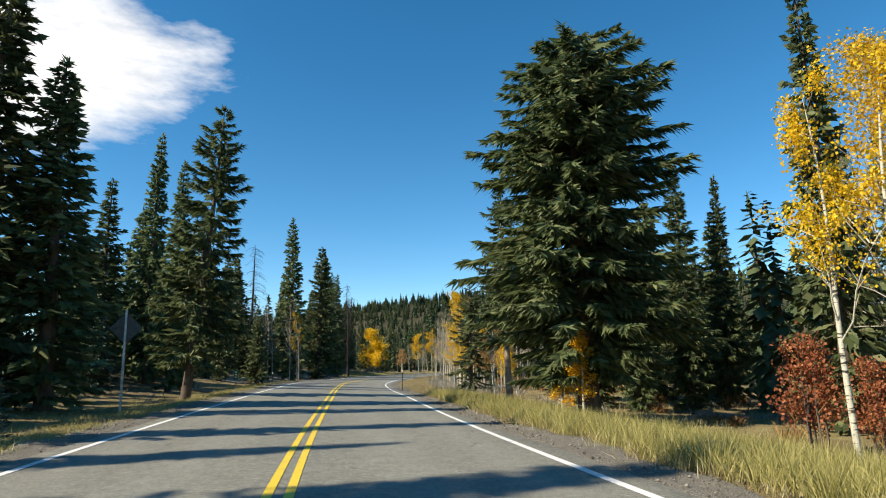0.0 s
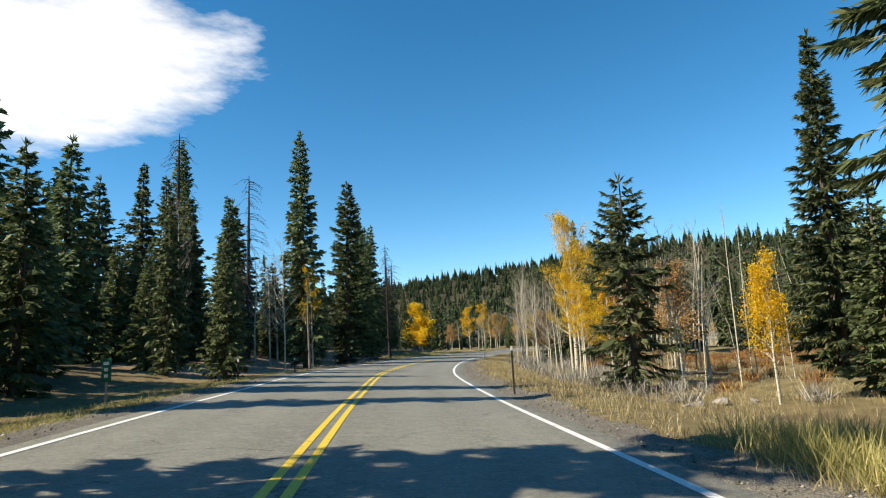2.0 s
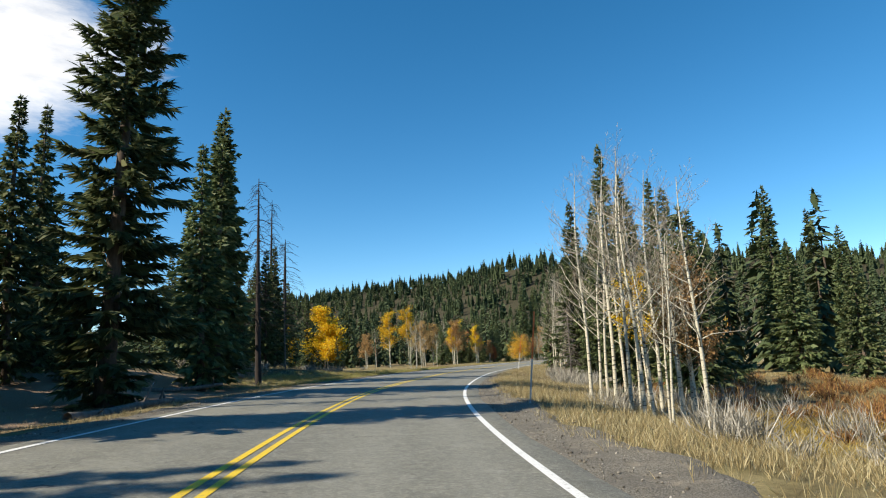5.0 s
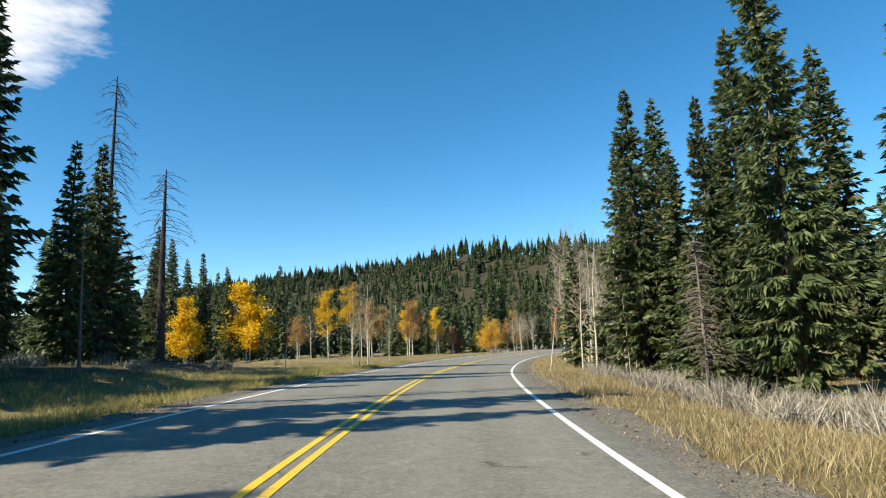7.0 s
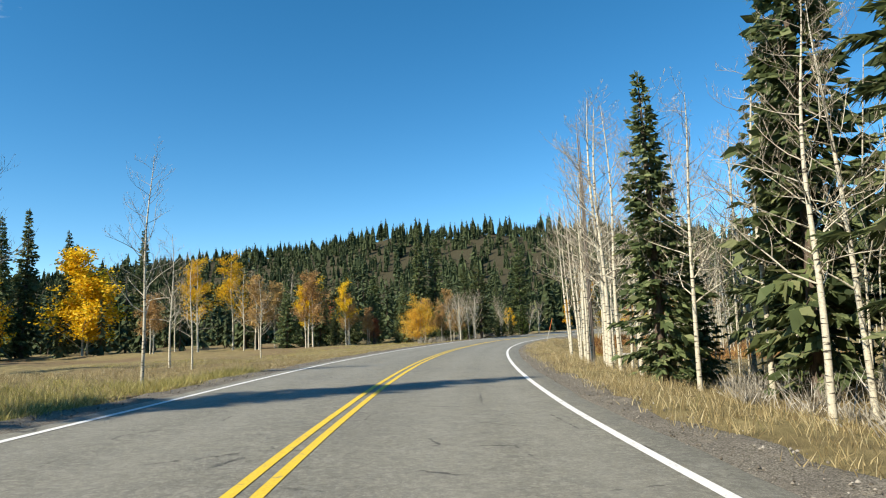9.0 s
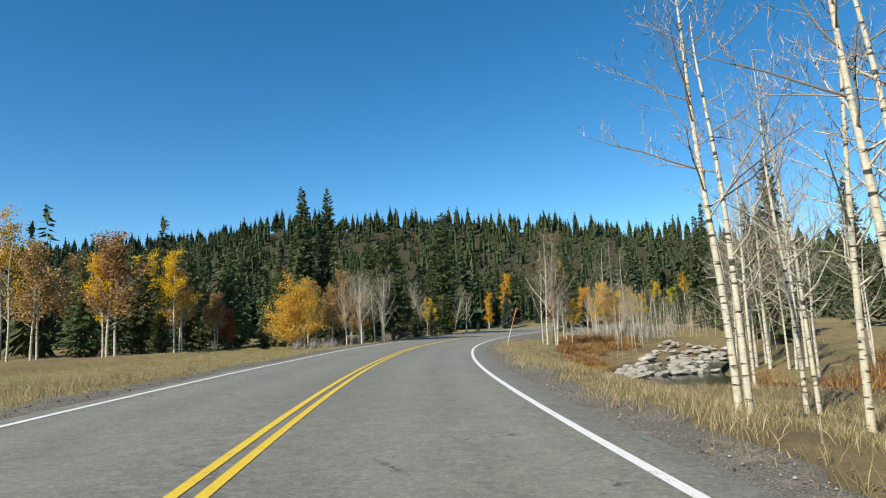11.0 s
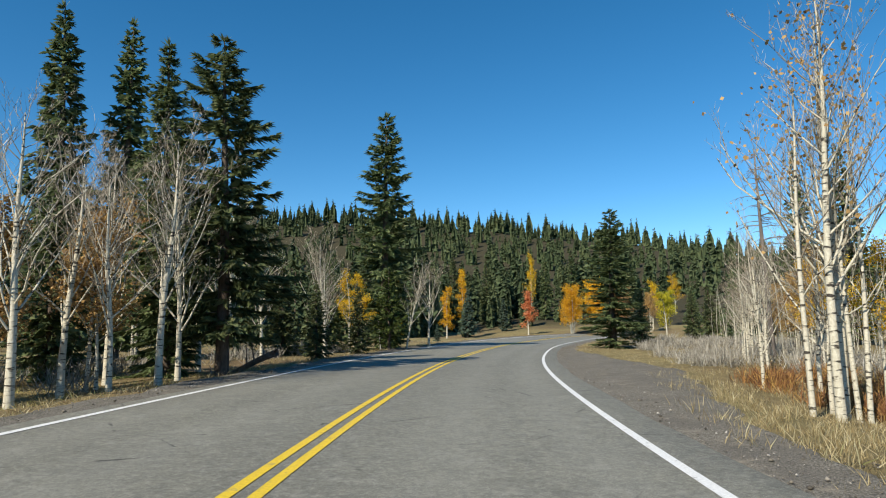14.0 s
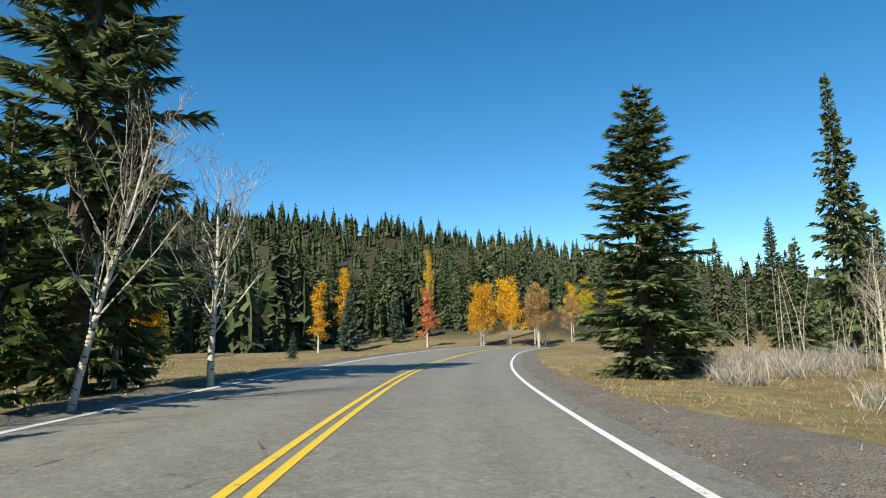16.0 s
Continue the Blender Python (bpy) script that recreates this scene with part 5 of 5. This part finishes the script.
hs_, hu = along(hx, hy)
edge = (hy > 268 + 0.22 * (hx - 80)) | ((hx > 190) & (hu > 12)) | (hx < 60) & (hy > 300)
ok = edge & (np.abs(hu) > 16) & ((hh > 0.4) | (hy > 262)) & ((hu < 0) | (hx > 150))
near = np.hypot(hx - 60, hy - 200) < 190
pick = ok & np.where(near, W.random(26000) < 0.95, W.random(26000) < 0.42)
ridge = ok & (hh > 55)
pick |= ridge & (W.random(26000) < 0.45)
for sel, n in ((pick & near, 100), (pick & ~near, 30)):
    x, y = hx[sel], hy[sel]
    z = terrain(x, y) - 0.2
    h = W.uniform(6.5, 12.5, len(x)) * W.choice([1, 1, 0.8, 1.35, 0.6], len(x))
    v, f = conifer_cloud(W, x, y, z, h, h * 0.24 * W.uniform(0.7, 1.4, len(x)), n, 0.85 if n < 50 else 0.55, 3)
    tagged(mesh_object("hill_forest", v, f, MAT["far_needles"]), "dark green conifer forest covering the hillside", "forest", kind="stuff")


def tufts(rng, x, y, z, per, lo, hi, width, lean=0.5, spreadr=0.12):
    """Grass tufts: per upright blades at each spot."""
    m = len(x)
    root = np.stack([x, y, z], 1)[:, None] + np.concatenate([rng.normal(0, spreadr, (m, per, 2)), np.zeros((m, per, 1))], 2)
    way = unit(np.concatenate([rng.normal(0, lean, (m, per, 2)), np.ones((m, per, 1))], 2)).reshape(-1, 3)
    side = unit(np.cross(way, rng.normal(0, 1, (m * per, 3))))
    L = (rng.uniform(lo, hi, (m, 1)) * rng.uniform(0.6, 1.15, (m, per))).ravel()
    return blades(root.reshape(-1, 3) - (0, 0, 0.03), way, side, L, np.full(len(L), width) * rng.uniform(0.7, 1.3, len(L)), way * 0 + np.stack([way[:, 0], way[:, 1], -0.3 * np.hypot(way[:, 0], way[:, 1])], 1) * L[:, None] * 0.35)


def verge_spots(rng, count, s0, s1, u0, u1, power=1.6):
    s = rng.uniform(s0, s1, count)
    k = rng.uniform(0, 1, count) ** power
    u = u0 + (u1 - u0) * k
    patch = wave(s * 1.0, u * 1.0, 0.55, 0.7) + wave(s, u, 1.7, 2.2) * 0.6
    keep = patch > rng.uniform(-1.6, 0.5, count)
    s, u = s[keep], u[keep]
    x, y = place(s, u)
    if u1 > 0:
        clear = u > 4.15 + pullout(s) * rng.uniform(0.55, 1.0, len(u))
        s, u, x, y = s[clear], u[clear], x[clear], y[clear]
    keep = creek_distance(x, y) > np.interp(y, [150, 160, 168, 174], [1.5, 2.6, 3.3, 3.6])
    return x[keep], y[keep], terrain(x[keep], y[keep])


def grass(name, label, material, *spots_and_args):
    vs, fs, n = [], [], 0
    for (x, y, z), args in spots_and_args:
        v, f = tufts(W, x, y, z, **args)
        vs.append(v)
        fs.append(f + n)
        n += len(v)
    return tagged(mesh_object(name, np.concatenate(vs), np.concatenate(fs), MAT[material]), label, "grass", kind="stuff")


TALL = dict(per=13, lo=0.14, hi=0.38, width=0.010, lean=0.3)
SHORT = dict(per=10, lo=0.08, hi=0.26, width=0.011, lean=0.6)
grass("dry_grass", "dry straw-coloured grass on the verge", "grass",
      (verge_spots(W, 13000, 4, 205, 4.7, 12.5, 1.4), TALL), (verge_spots(W, 7000, 4, 215, -4.6, -11.0), SHORT), (verge_spots(W, 4000, 100, 170, -5.6, -16), TALL),
      (verge_spots(W, 5000, 205, 260, -5.4, -22), SHORT), (verge_spots(W, 6000, 203, 262, 5.2, 16, 1.1), SHORT), (verge_spots(W, 7000, 20, 170, 10, 24, 1.0), TALL), (verge_spots(W, 4500, 50, 104, 5.2, 11, 1.0), TALL), (verge_spots(W, 5000, 165, 200, 5.2, 18, 1.0), dict(per=12, lo=0.10, hi=0.30, width=0.010, lean=0.5)))
grass("golden_grass", "golden yellow sedge grass beside the creek", "gold_grass",
      (verge_spots(W, 2600, 172, 192, 9.5, 16, 1.0), dict(per=13, lo=0.15, hi=0.38, width=0.010, lean=0.45)), (verge_spots(W, 900, 66, 84, 9.5, 14, 1.0), dict(per=13, lo=0.15, hi=0.4, width=0.010, lean=0.45)))
grass("green_grass", "tall yellow-green grass beside the road", "green_grass",
      (verge_spots(W, 7500, 0, 34, 4.9, 9.5, 1.2), dict(per=14, lo=0.28, hi=0.62, width=0.009, lean=0.3)), (verge_spots(W, 4500, 2, 62, -4.7, -8.5), SHORT), (verge_spots(W, 6500, 100, 140, -4.8, -12), dict(per=12, lo=0.16, hi=0.42, width=0.010, lean=0.4)), (verge_spots(W, 3600, 150, 206, -5.2, -20, 1.2), SHORT))


def loose_stones(rng, count):
    """Pebbles strewn over the gravel shoulders."""
    s = rng.uniform(0, 235, count)
    sign = np.where(rng.random(count) < 0.68, 1.0, -1.0)
    edge = np.where(sign > 0, pave_edge(s, 1), pave_edge(s, -1))
    w = edge + 0.06 + np.where(sign > 0, pullout(s) + 0.25, 0.75) * rng.uniform(0, 1, count) ** 1.2
    x, y = place(s, sign * w)
    z = np.maximum(terrain(x, y) + 0.05, road_z(s, sign * w) - 0.02 - 0.09 * (w - edge))
    size = rng.uniform(0.006, 0.016, count) * rng.choice([1, 1, 1, 2.0], count)
    corner = np.array([(1, 0, 0), (0, 1, 0), (-1, 0, 0), (0, -1, 0), (0, 0, 0.7), (0, 0, -0.7)])
    v = corner[None] * size[:, None, None] * rng.uniform(0.6, 1.3, (count, 6, 1)) + np.stack([x, y, z], 1)[:, None]
    f = np.array([(0, 1, 4), (1, 2, 4), (2, 3, 4), (3, 0, 4), (1, 0, 5), (2, 1, 5), (3, 2, 5), (0, 3, 5)])
    f = (f[None] + 6 * np.arange(count)[:, None, None]).reshape(-1, 3)
    return tagged(mesh_object("loose_stones", v.reshape(-1, 3), f, MAT["pebble"]), "small grey stones strewn on the gravel shoulder", "stones", kind="stuff")


loose_stones(np.random.default_rng(8), 16000)


def brush(name, label, material, spots, rng, stems=90, leaf=None):
    """Low leafless shrubs: each spot (x, y, height, width) is a mound of thin stems."""
    vs, fs, n = [], [], 0
    for x, y, h, w in spots:
        m = stems
        root = np.stack([x + rng.normal(0, 0.22 * w, m), y + rng.normal(0, 0.22 * w, m), np.full(m, ground_z(x, y) - 0.05)], 1)
        way = unit(np.stack([rng.normal(0, 0.5, m), rng.normal(0, 0.5, m), np.ones(m)], 1))
        side = unit(np.cross(way, rng.normal(0, 1, (m, 3))))
        L = h * rng.uniform(0.55, 1.1, m)
        parts = [blades(root, way, side, L, np.full(m, 0.024))]
        for _ in range(1):
            r2 = root + way * (L * rng.uniform(0.35, 0.8, m))[:, None]
            w2 = unit(way + rng.normal(0, 0.55, (m, 3)))
            parts.append(blades(r2, w2, unit(np.cross(w2, rng.normal(0, 1, (m, 3)))), L * rng.uniform(0.25, 0.5, m), np.full(m, 0.016)))
        for v, f in parts:
            vs.append(v)
            fs.append(f + n)
            n += len(v)
    return tagged(mesh_object(name, np.concatenate(vs), np.concatenate(fs), MAT[material]), label, "shrubs", kind="stuff")


def brush_spots(rng, count, s0, s1, u0, u1, lo, hi):
    s, u = rng.uniform(s0, s1, count), rng.uniform(min(u0, u1), max(u0, u1), count)
    x, y = place(s, u)
    d = creek_distance(x, y)
    h = rng.uniform(lo, hi, count)
    return [(a, b, c, c * 1.3) for a, b, c, e in zip(x, y, h, d) if e > (4.2 if b > 170 else 1.0)]


brush("willow_brush", "red-brown leafless willow brush by the creek", "brush",
      brush_spots(W, 330, 64, 104, 11.5, 34, 0.3, 0.75) + brush_spots(W, 150, 188, 206, 9.0, 19, 0.45, 0.85) + brush_spots(W, 40, 160, 176, 15, 24, 0.8, 1.5) + brush_spots(W, 30, 10, 60, 12, 22, 0.4, 0.9), W)
brush("grey_brush", "grey leafless shrubs on the verge", "sage",
      brush_spots(W, 60, 50, 92, 8.0, 13, 0.5, 1.1) + brush_spots(W, 85, 103, 140, 8.2, 13, 0.5, 1.2) + brush_spots(W, 130, 206, 246, 9.0, 20, 0.5, 1.1)
      + brush_spots(W, 36, 190, 222, -7.5, -12, 0.5, 1.0) + brush_spots(W, 30, 104, 140, -11, -22, 0.5, 1.1) + brush_spots(W, 30, 20, 60, 8.5, 14, 0.4, 0.8), W, 90)


def thicket(name, label, spots, rng, lo, hi):
    """A stand of thin pale saplings too many to count."""
    s, t = Soup(), Soup()
    for x, y in spots:
        h = rng.uniform(lo, hi)
        z = ground_z(x, y)
        a = rng.uniform(0, 6.28)
        ln = rng.uniform(0, 0.24) * h
        p = np.array([[x, y, z - 0.1], [x + 0.3 * ln * math.cos(a), y + 0.3 * ln * math.sin(a), z + h * 0.5], [x + ln * math.cos(a), y + ln * math.sin(a), z + h]])
        s.add(*tube(p, np.array([0.0042, 0.003, 0.001]) * h + 0.003, 4))
        for _ in range(16):
            q = rng.uniform(0.3, 0.97)
            r = p[0] + (p[2] - p[0]) * q
            w = unit(np.array([rng.normal(0, 1), rng.normal(0, 1), rng.uniform(0.5, 1.6)]))
            e = r + w * h * rng.uniform(0.06, 0.16)
            t.add(*tube(np.array([r, (r + e) / 2 + rng.normal(0, 0.03, 3), e]), np.array([0.007, 0.005, 0.003]), 3))
    ob = tagged(mesh_object(name, *s.get(), MAT["aspen_bark"]), label, "saplings", kind="stuff")
    mesh_object("twig_mass", *t.get(), MAT["twig"], ob)["kind"] = "stuff"
    return ob


def thicket_spots(rng, count, s0, s1, u0, u1):
    s, u = rng.uniform(s0, s1, count), rng.uniform(min(u0, u1), max(u0, u1), count)
    x, y = place(s, u)
    d = creek_distance(x, y)
    return [(a, b) for a, b, e in zip(x, y, d) if e > 3]


thicket("aspen_saplings", "crowded thin bare aspen saplings", thicket_spots(W, 170, 194, 214, 13, 27), W, 2.4, 5.2)
thicket("aspen_saplings", "crowded thin bare aspen saplings", thicket_spots(W, 170, 210, 246, 15, 28), W, 2.0, 4.6)
thicket("aspen_saplings", "crowded thin bare aspen saplings", thicket_spots(W, 80, 128, 150, 10, 19), W, 5, 9)
thicket("aspen_saplings", "crowded thin bare aspen saplings", thicket_spots(W, 90, 158, 175, 22, 36), W, 5, 9)
thicket("aspen_saplings", "crowded thin bare aspen saplings", thicket_spots(W, 40, 48, 64, 12, 24), W, 4, 7)


# ---- signs, poles, stones, wood and water ----
def bar(bm, w, d, h, x=0.0, y=0.0, z=0.0, bevel=0.0):
    """A box standing on z, with bevelled edges if asked."""
    r = bmesh.ops.create_cube(bm, size=1.0, matrix=Matrix.Translation((x, y, z + h / 2)) @ Matrix.Diagonal((w, d, h, 1)))
    if bevel:
        edges = list({e for v in r["verts"] for e in v.link_edges})
        bmesh.ops.bevel(bm, geom=edges, offset=bevel, segments=2, affect="EDGES")


def rod(bm, r, h, z=0.0, x=0.0, y=0.0, sides=10):
    bmesh.ops.create_cone(bm, cap_ends=True, segments=sides, radius1=r, radius2=r, depth=h, matrix=Matrix.Translation((x, y, z + h / 2)))


def box_part(name, size, at, material, parent, label="", bevel=0.004):
    bm = bmesh.new()
    bar(bm, *size, *at, bevel)
    return part(name, bm, MAT[material], parent, label)


def rod_part(name, r, h, z, material, parent, label="", x=0.0, y=0.0):
    bm = bmesh.new()
    rod(bm, r, h, z, x, y)
    return part(name, bm, MAT[material], parent, label)


def stand(ob, x, y, turn=0.0, tilt=0.0, way=0.0, sink=0.0):
    ob.matrix_basis = pose(x, y, ground_z(x, y) - sink) @ Matrix.Rotation(radians(tilt), 4, (math.cos(radians(way)), math.sin(radians(way)), 0)) @ pose(0, 0, 0, 0, 0, turn)
    return ob


def snow_pole(x, y, h, tilt=0.0, way=0.0, low="grey_paint", high="orange_paint", split=0.5):
    root = new("snow_pole")
    rod_part("shaft", 0.023, h * split + 0.4, -0.4, low, root)
    rod_part("marker", 0.024, h * (1 - split), h * split, high, root, "faded orange upper half")
    rod_part("cap", 0.027, 0.04, h, high, root)
    tagged(root, "leaning snow pole, grey below and orange above", "snow pole", "snow poles along the verge")
    return stand(root, x, y, 0, tilt, way)


def diamond_sign(x, y, turn):
    root = new("warning_sign")
    box_part("post", (0.07, 0.05, 3.75), (0, 0, -0.4), "steel", root)
    bm = bmesh.new()
    bar(bm, 0.75, 0.006, 0.75, 0, 0, -0.375, 0.002)
    bmesh.ops.rotate(bm, verts=bm.verts, cent=(0, 0, 0), matrix=Matrix.Rotation(radians(45), 3, "Y"))
    bmesh.ops.translate(bm, verts=bm.verts, vec=(0, 0.032, 2.75))
    # the panel's shade is in its dark colour
    part("panel", bm, MAT["shaded_panel"], root, "bare grey back of a diamond panel, coloured dark for shade")
    for z in (2.55, 2.95):
        box_part("bolt", (0.03, 0.02, 0.03), (0, -0.034, z), "steel", root)
    tagged(root, "grey metal back of a diamond warning sign on a post", "road sign")
    return stand(root, x, y, turn)


def mile_marker(x, y, turn):
    root = new("mile_marker")
    box_part("post", (0.05, 0.035, 1.5), (0, 0, -0.3), "steel", root)
    panel = box_part("panel", (0.26, 0.006, 0.62), (0, -0.024, 0.68), "sign_green", root, "green reflective panel")
    for z, w in ((1.12, 0.15), (0.96, 0.10), (0.80, 0.10)):
        box_part("lettering_bar", (w, 0.004, 0.085), (0, -0.031, z), "white_sheet", panel, bevel=0.001)
    tagged(root, "small green roadside marker on a steel post", "road sign")
    return stand(root, x, y, turn)


def delineator(x, y, turn, h=1.25, top="white_sheet"):
    root = new("delineator_post")
    box_part("post", (0.055, 0.03, h + 0.3), (0, 0, -0.3), "dark_post", root)
    box_part("reflector", (0.058, 0.034, 0.13), (0, 0, h - 0.14), top, root, "pale reflective band")
    tagged(root, "dark delineator post with a pale reflector on the verge", "delineator", "delineator posts")
    return stand(root, x, y, turn)


diamond_sign(-10.15, 21.9, 8)
mile_marker(-12.7, 42.6, 4)
delineator(-1.95, 44.6, 4, 1.4)
delineator(-12.37, 51.05, 4, 0.9)
delineator(-12.88, 76.17, 0, 0.9)
delineator(-12.08, 58.06, 0, 0.8)
snow_pole(-1.98, 81.8, 2.5, 7, 100)
snow_pole(-6.35, 127.83, 3.4, 3, 90)
snow_pole(6.39, 120.46, 3.15, 9, 85)
snow_pole(31.75, 175.9, 2.4, 17, 58)
snow_pole(45.04, 210.26, 1.75, 4, 250, "grey_paint", "grey_paint")


def stone_mesh(rng, name="boulder"):
    bm = bmesh.new()
    bmesh.ops.create_icosphere(bm, subdivisions=2, radius=0.5)
    a = rng.uniform(0.8, 1.25, 3) * (1.1, 0.9, 0.62)
    cuts = [(unit(rng.normal(0, 1, 3)), rng.uniform(0.24, 0.40)) for _ in range(9)]
    for v in bm.verts:
        p = np.array(v.co) * (1 + 0.05 * rng.normal())
        for n_, d_ in cuts:
            over = p @ n_ - d_
            if over > 0:
                p = p - n_ * over * 0.97
        v.co = p * a
    me = bpy.data.meshes.new(name)
    bm.to_mesh(me)
    bm.free()
    me.materials.append(MAT["rock"])
    return me


S = np.random.default_rng(21)
STONES = [stone_mesh(S) for _ in range(6)]


def stone(x, y, size, z=None, label="pale grey angular boulder in the creek", group="creek boulders"):
    ob = new("boulder", STONES[int(S.integers(0, 6))])
    z = ground_z(x, y) if z is None else z
    ob.matrix_basis = pose(x, y, z + 0.10 * size, *S.uniform(-14, 14, 2), S.uniform(0, 360)) @ Matrix.Diagonal((size * S.uniform(0.9, 1.6), size * S.uniform(0.8, 1.2), size * S.uniform(0.5, 0.85), 1))
    return tagged(ob, label, "boulder", group)


WATER_Z = -1.84


def build_creek():
    line = sample_line([tuple(p) for p in CREEK], 1.0)
    d = unit(np.gradient(line, axis=0))
    n_ = np.stack([d[:, 1], -d[:, 0]], 1)
    wide = np.interp(line[:, 1], [150, 158, 165, 173], [0.5, 0.75, 1.0, 0.95])[:, None]
    v = np.stack([np.c_[line + n_ * o * wide, np.full(len(line), WATER_Z)] for o in (-3.4, -1.2, 1.2, 3.4)], 1).reshape(-1, 3)
    i, j = np.meshgrid(np.arange(len(line) - 1), np.arange(3), indexing="ij")
    f = np.stack([i * 4 + j, i * 4 + j + 1, (i + 1) * 4 + j + 1, (i + 1) * 4 + j], -1).reshape(-1, 4)
    tagged(mesh_object("creek_water", v, f, MAT["water"], smooth=True), "dark shallow creek water with soft ripples", "water", kind="structure")
    # boulders heaped in the riffle above the pool, larger ones in midstream
    riffle = [k for k in range(len(line)) if 36.0 < line[k, 0] < 55 and line[k, 1] > 167]
    for k in riffle:
        for _ in range(7):
            o = S.uniform(-2.7, 2.7)
            x, y = line[k] + n_[k] * o + S.normal(0, 0.3, 2)
            size = S.uniform(0.3, 0.7) * S.choice([0.6, 1, 1, 1.6]) * (1.0 if abs(o) < 2.4 else 0.7)
            stone(float(x), float(y), float(size), max(WATER_Z - 0.08, ground_z(float(x), float(y)) - 0.05) + 0.010 * max(0.0, float(line[k, 0]) - 38))
    # a bar of stones across the pool, and a heap on its near bank
    for q in np.linspace(0, 1, 15):
        stone(float(33.6 + 5.2 * q + S.normal(0, 0.2)), float(168.6 - 1.6 * q + S.normal(0, 0.35)), float(S.uniform(0.5, 0.95)), WATER_Z)
    for _ in range(8):
        x, y = float(S.uniform(33.6, 35.8)), float(S.uniform(169.2, 171.0))
        stone(x, y, float(S.uniform(0.18, 0.35)), max(WATER_Z, ground_z(x, y) - 0.05))
    for x, y, s_ in ((8.6, 75, 0.5), (7.2, 70.5, 0.6), (9.4, 72.8, 0.45), (3.2, 44.8, 0.5), (4.1, 45.3, 0.6), (4.9, 45.0, 0.42), (2.4, 43.4, 0.3)):
        stone(x, y, s_, None, "pale sandy boulder lying in dry grass", "verge boulders")


build_creek()


def log(x, y, length, r, turn, tilt=0.0, key="deadwood", stubs=5):
    """A fallen trunk with broken stubs, lying on the ground."""
    k = np.linspace(0, 1, 9)
    pts = np.stack([(k - 0.5) * length, 0.03 * length * np.sin(k * 4 + x), 0.02 * length * np.sin(k * 5 + y)], 1)
    root = new("fallen_log")
    mesh_object("trunk", *tube(pts, r * (1.1 - 0.55 * k), 8), MAT[key], root, smooth=True)
    for _ in range(stubs):
        q = S.uniform(0.1, 0.95)
        p = np.array([np.interp(q, k, pts[:, c]) for c in range(3)])
        a = S.uniform(-1.2, 1.2)
        e = p + np.array([S.uniform(-0.2, 0.5), math.sin(a), abs(math.cos(a))]) * S.uniform(0.25, 0.8)
        mesh_object("branch_stub", *tube(np.array([p, (p + e) / 2, e]), np.array([r * 0.3, r * 0.22, r * 0.1]), 5), MAT[key], root)
    tagged(root, "weathered grey fallen log with broken stubs", "log", "fallen logs")
    root.matrix_basis = pose(x, y, ground_z(x, y) + r * 0.75, 0, tilt, turn)
    return root


log(4.6, 54.7, 8.0, 0.13, 12)
log(4.22, 52.26, 5.0, 0.16, -8)
log(1.41, 53.48, 3.2, 0.09, 20)
log(2.88, 45.93, 2.4, 0.10, 30)
log(8.2, 22.6, 4.2, 0.10, 35, -6)
log(12.89, 26.53, 5.0, 0.13, 4)
log(-13.49, 85.8, 5.0, 0.16, 64)
log(-16.34, 95.79, 6.0, 0.14, 20)
log(-14.88, 108.11, 4.5, 0.15, 80)
log(-12.65, 37.53, 3.6, 0.09, 50, 8)
log(-12.21, 27.56, 3.0, 0.08, 10)
log(-14.49, 127.73, 5.0, 0.12, 15)
log(-12.74, 130.77, 4.0, 0.10, 40)
log(-10.6, 126.12, 2.6, 0.05, 20, 12, stubs=8)
log(-11.38, 126.92, 2.2, 0.05, 70, -10, stubs=8)
log(-10.17, 127.32, 2.4, 0.045, 130, 8, stubs=8)
log(32.9, 196.52, 4.0, 0.09, 120, 14)
log(13.5, 112.4, 3.4, 0.06, 70, 24)
log(38.23, 170.85, 2.2, 0.06, 30)
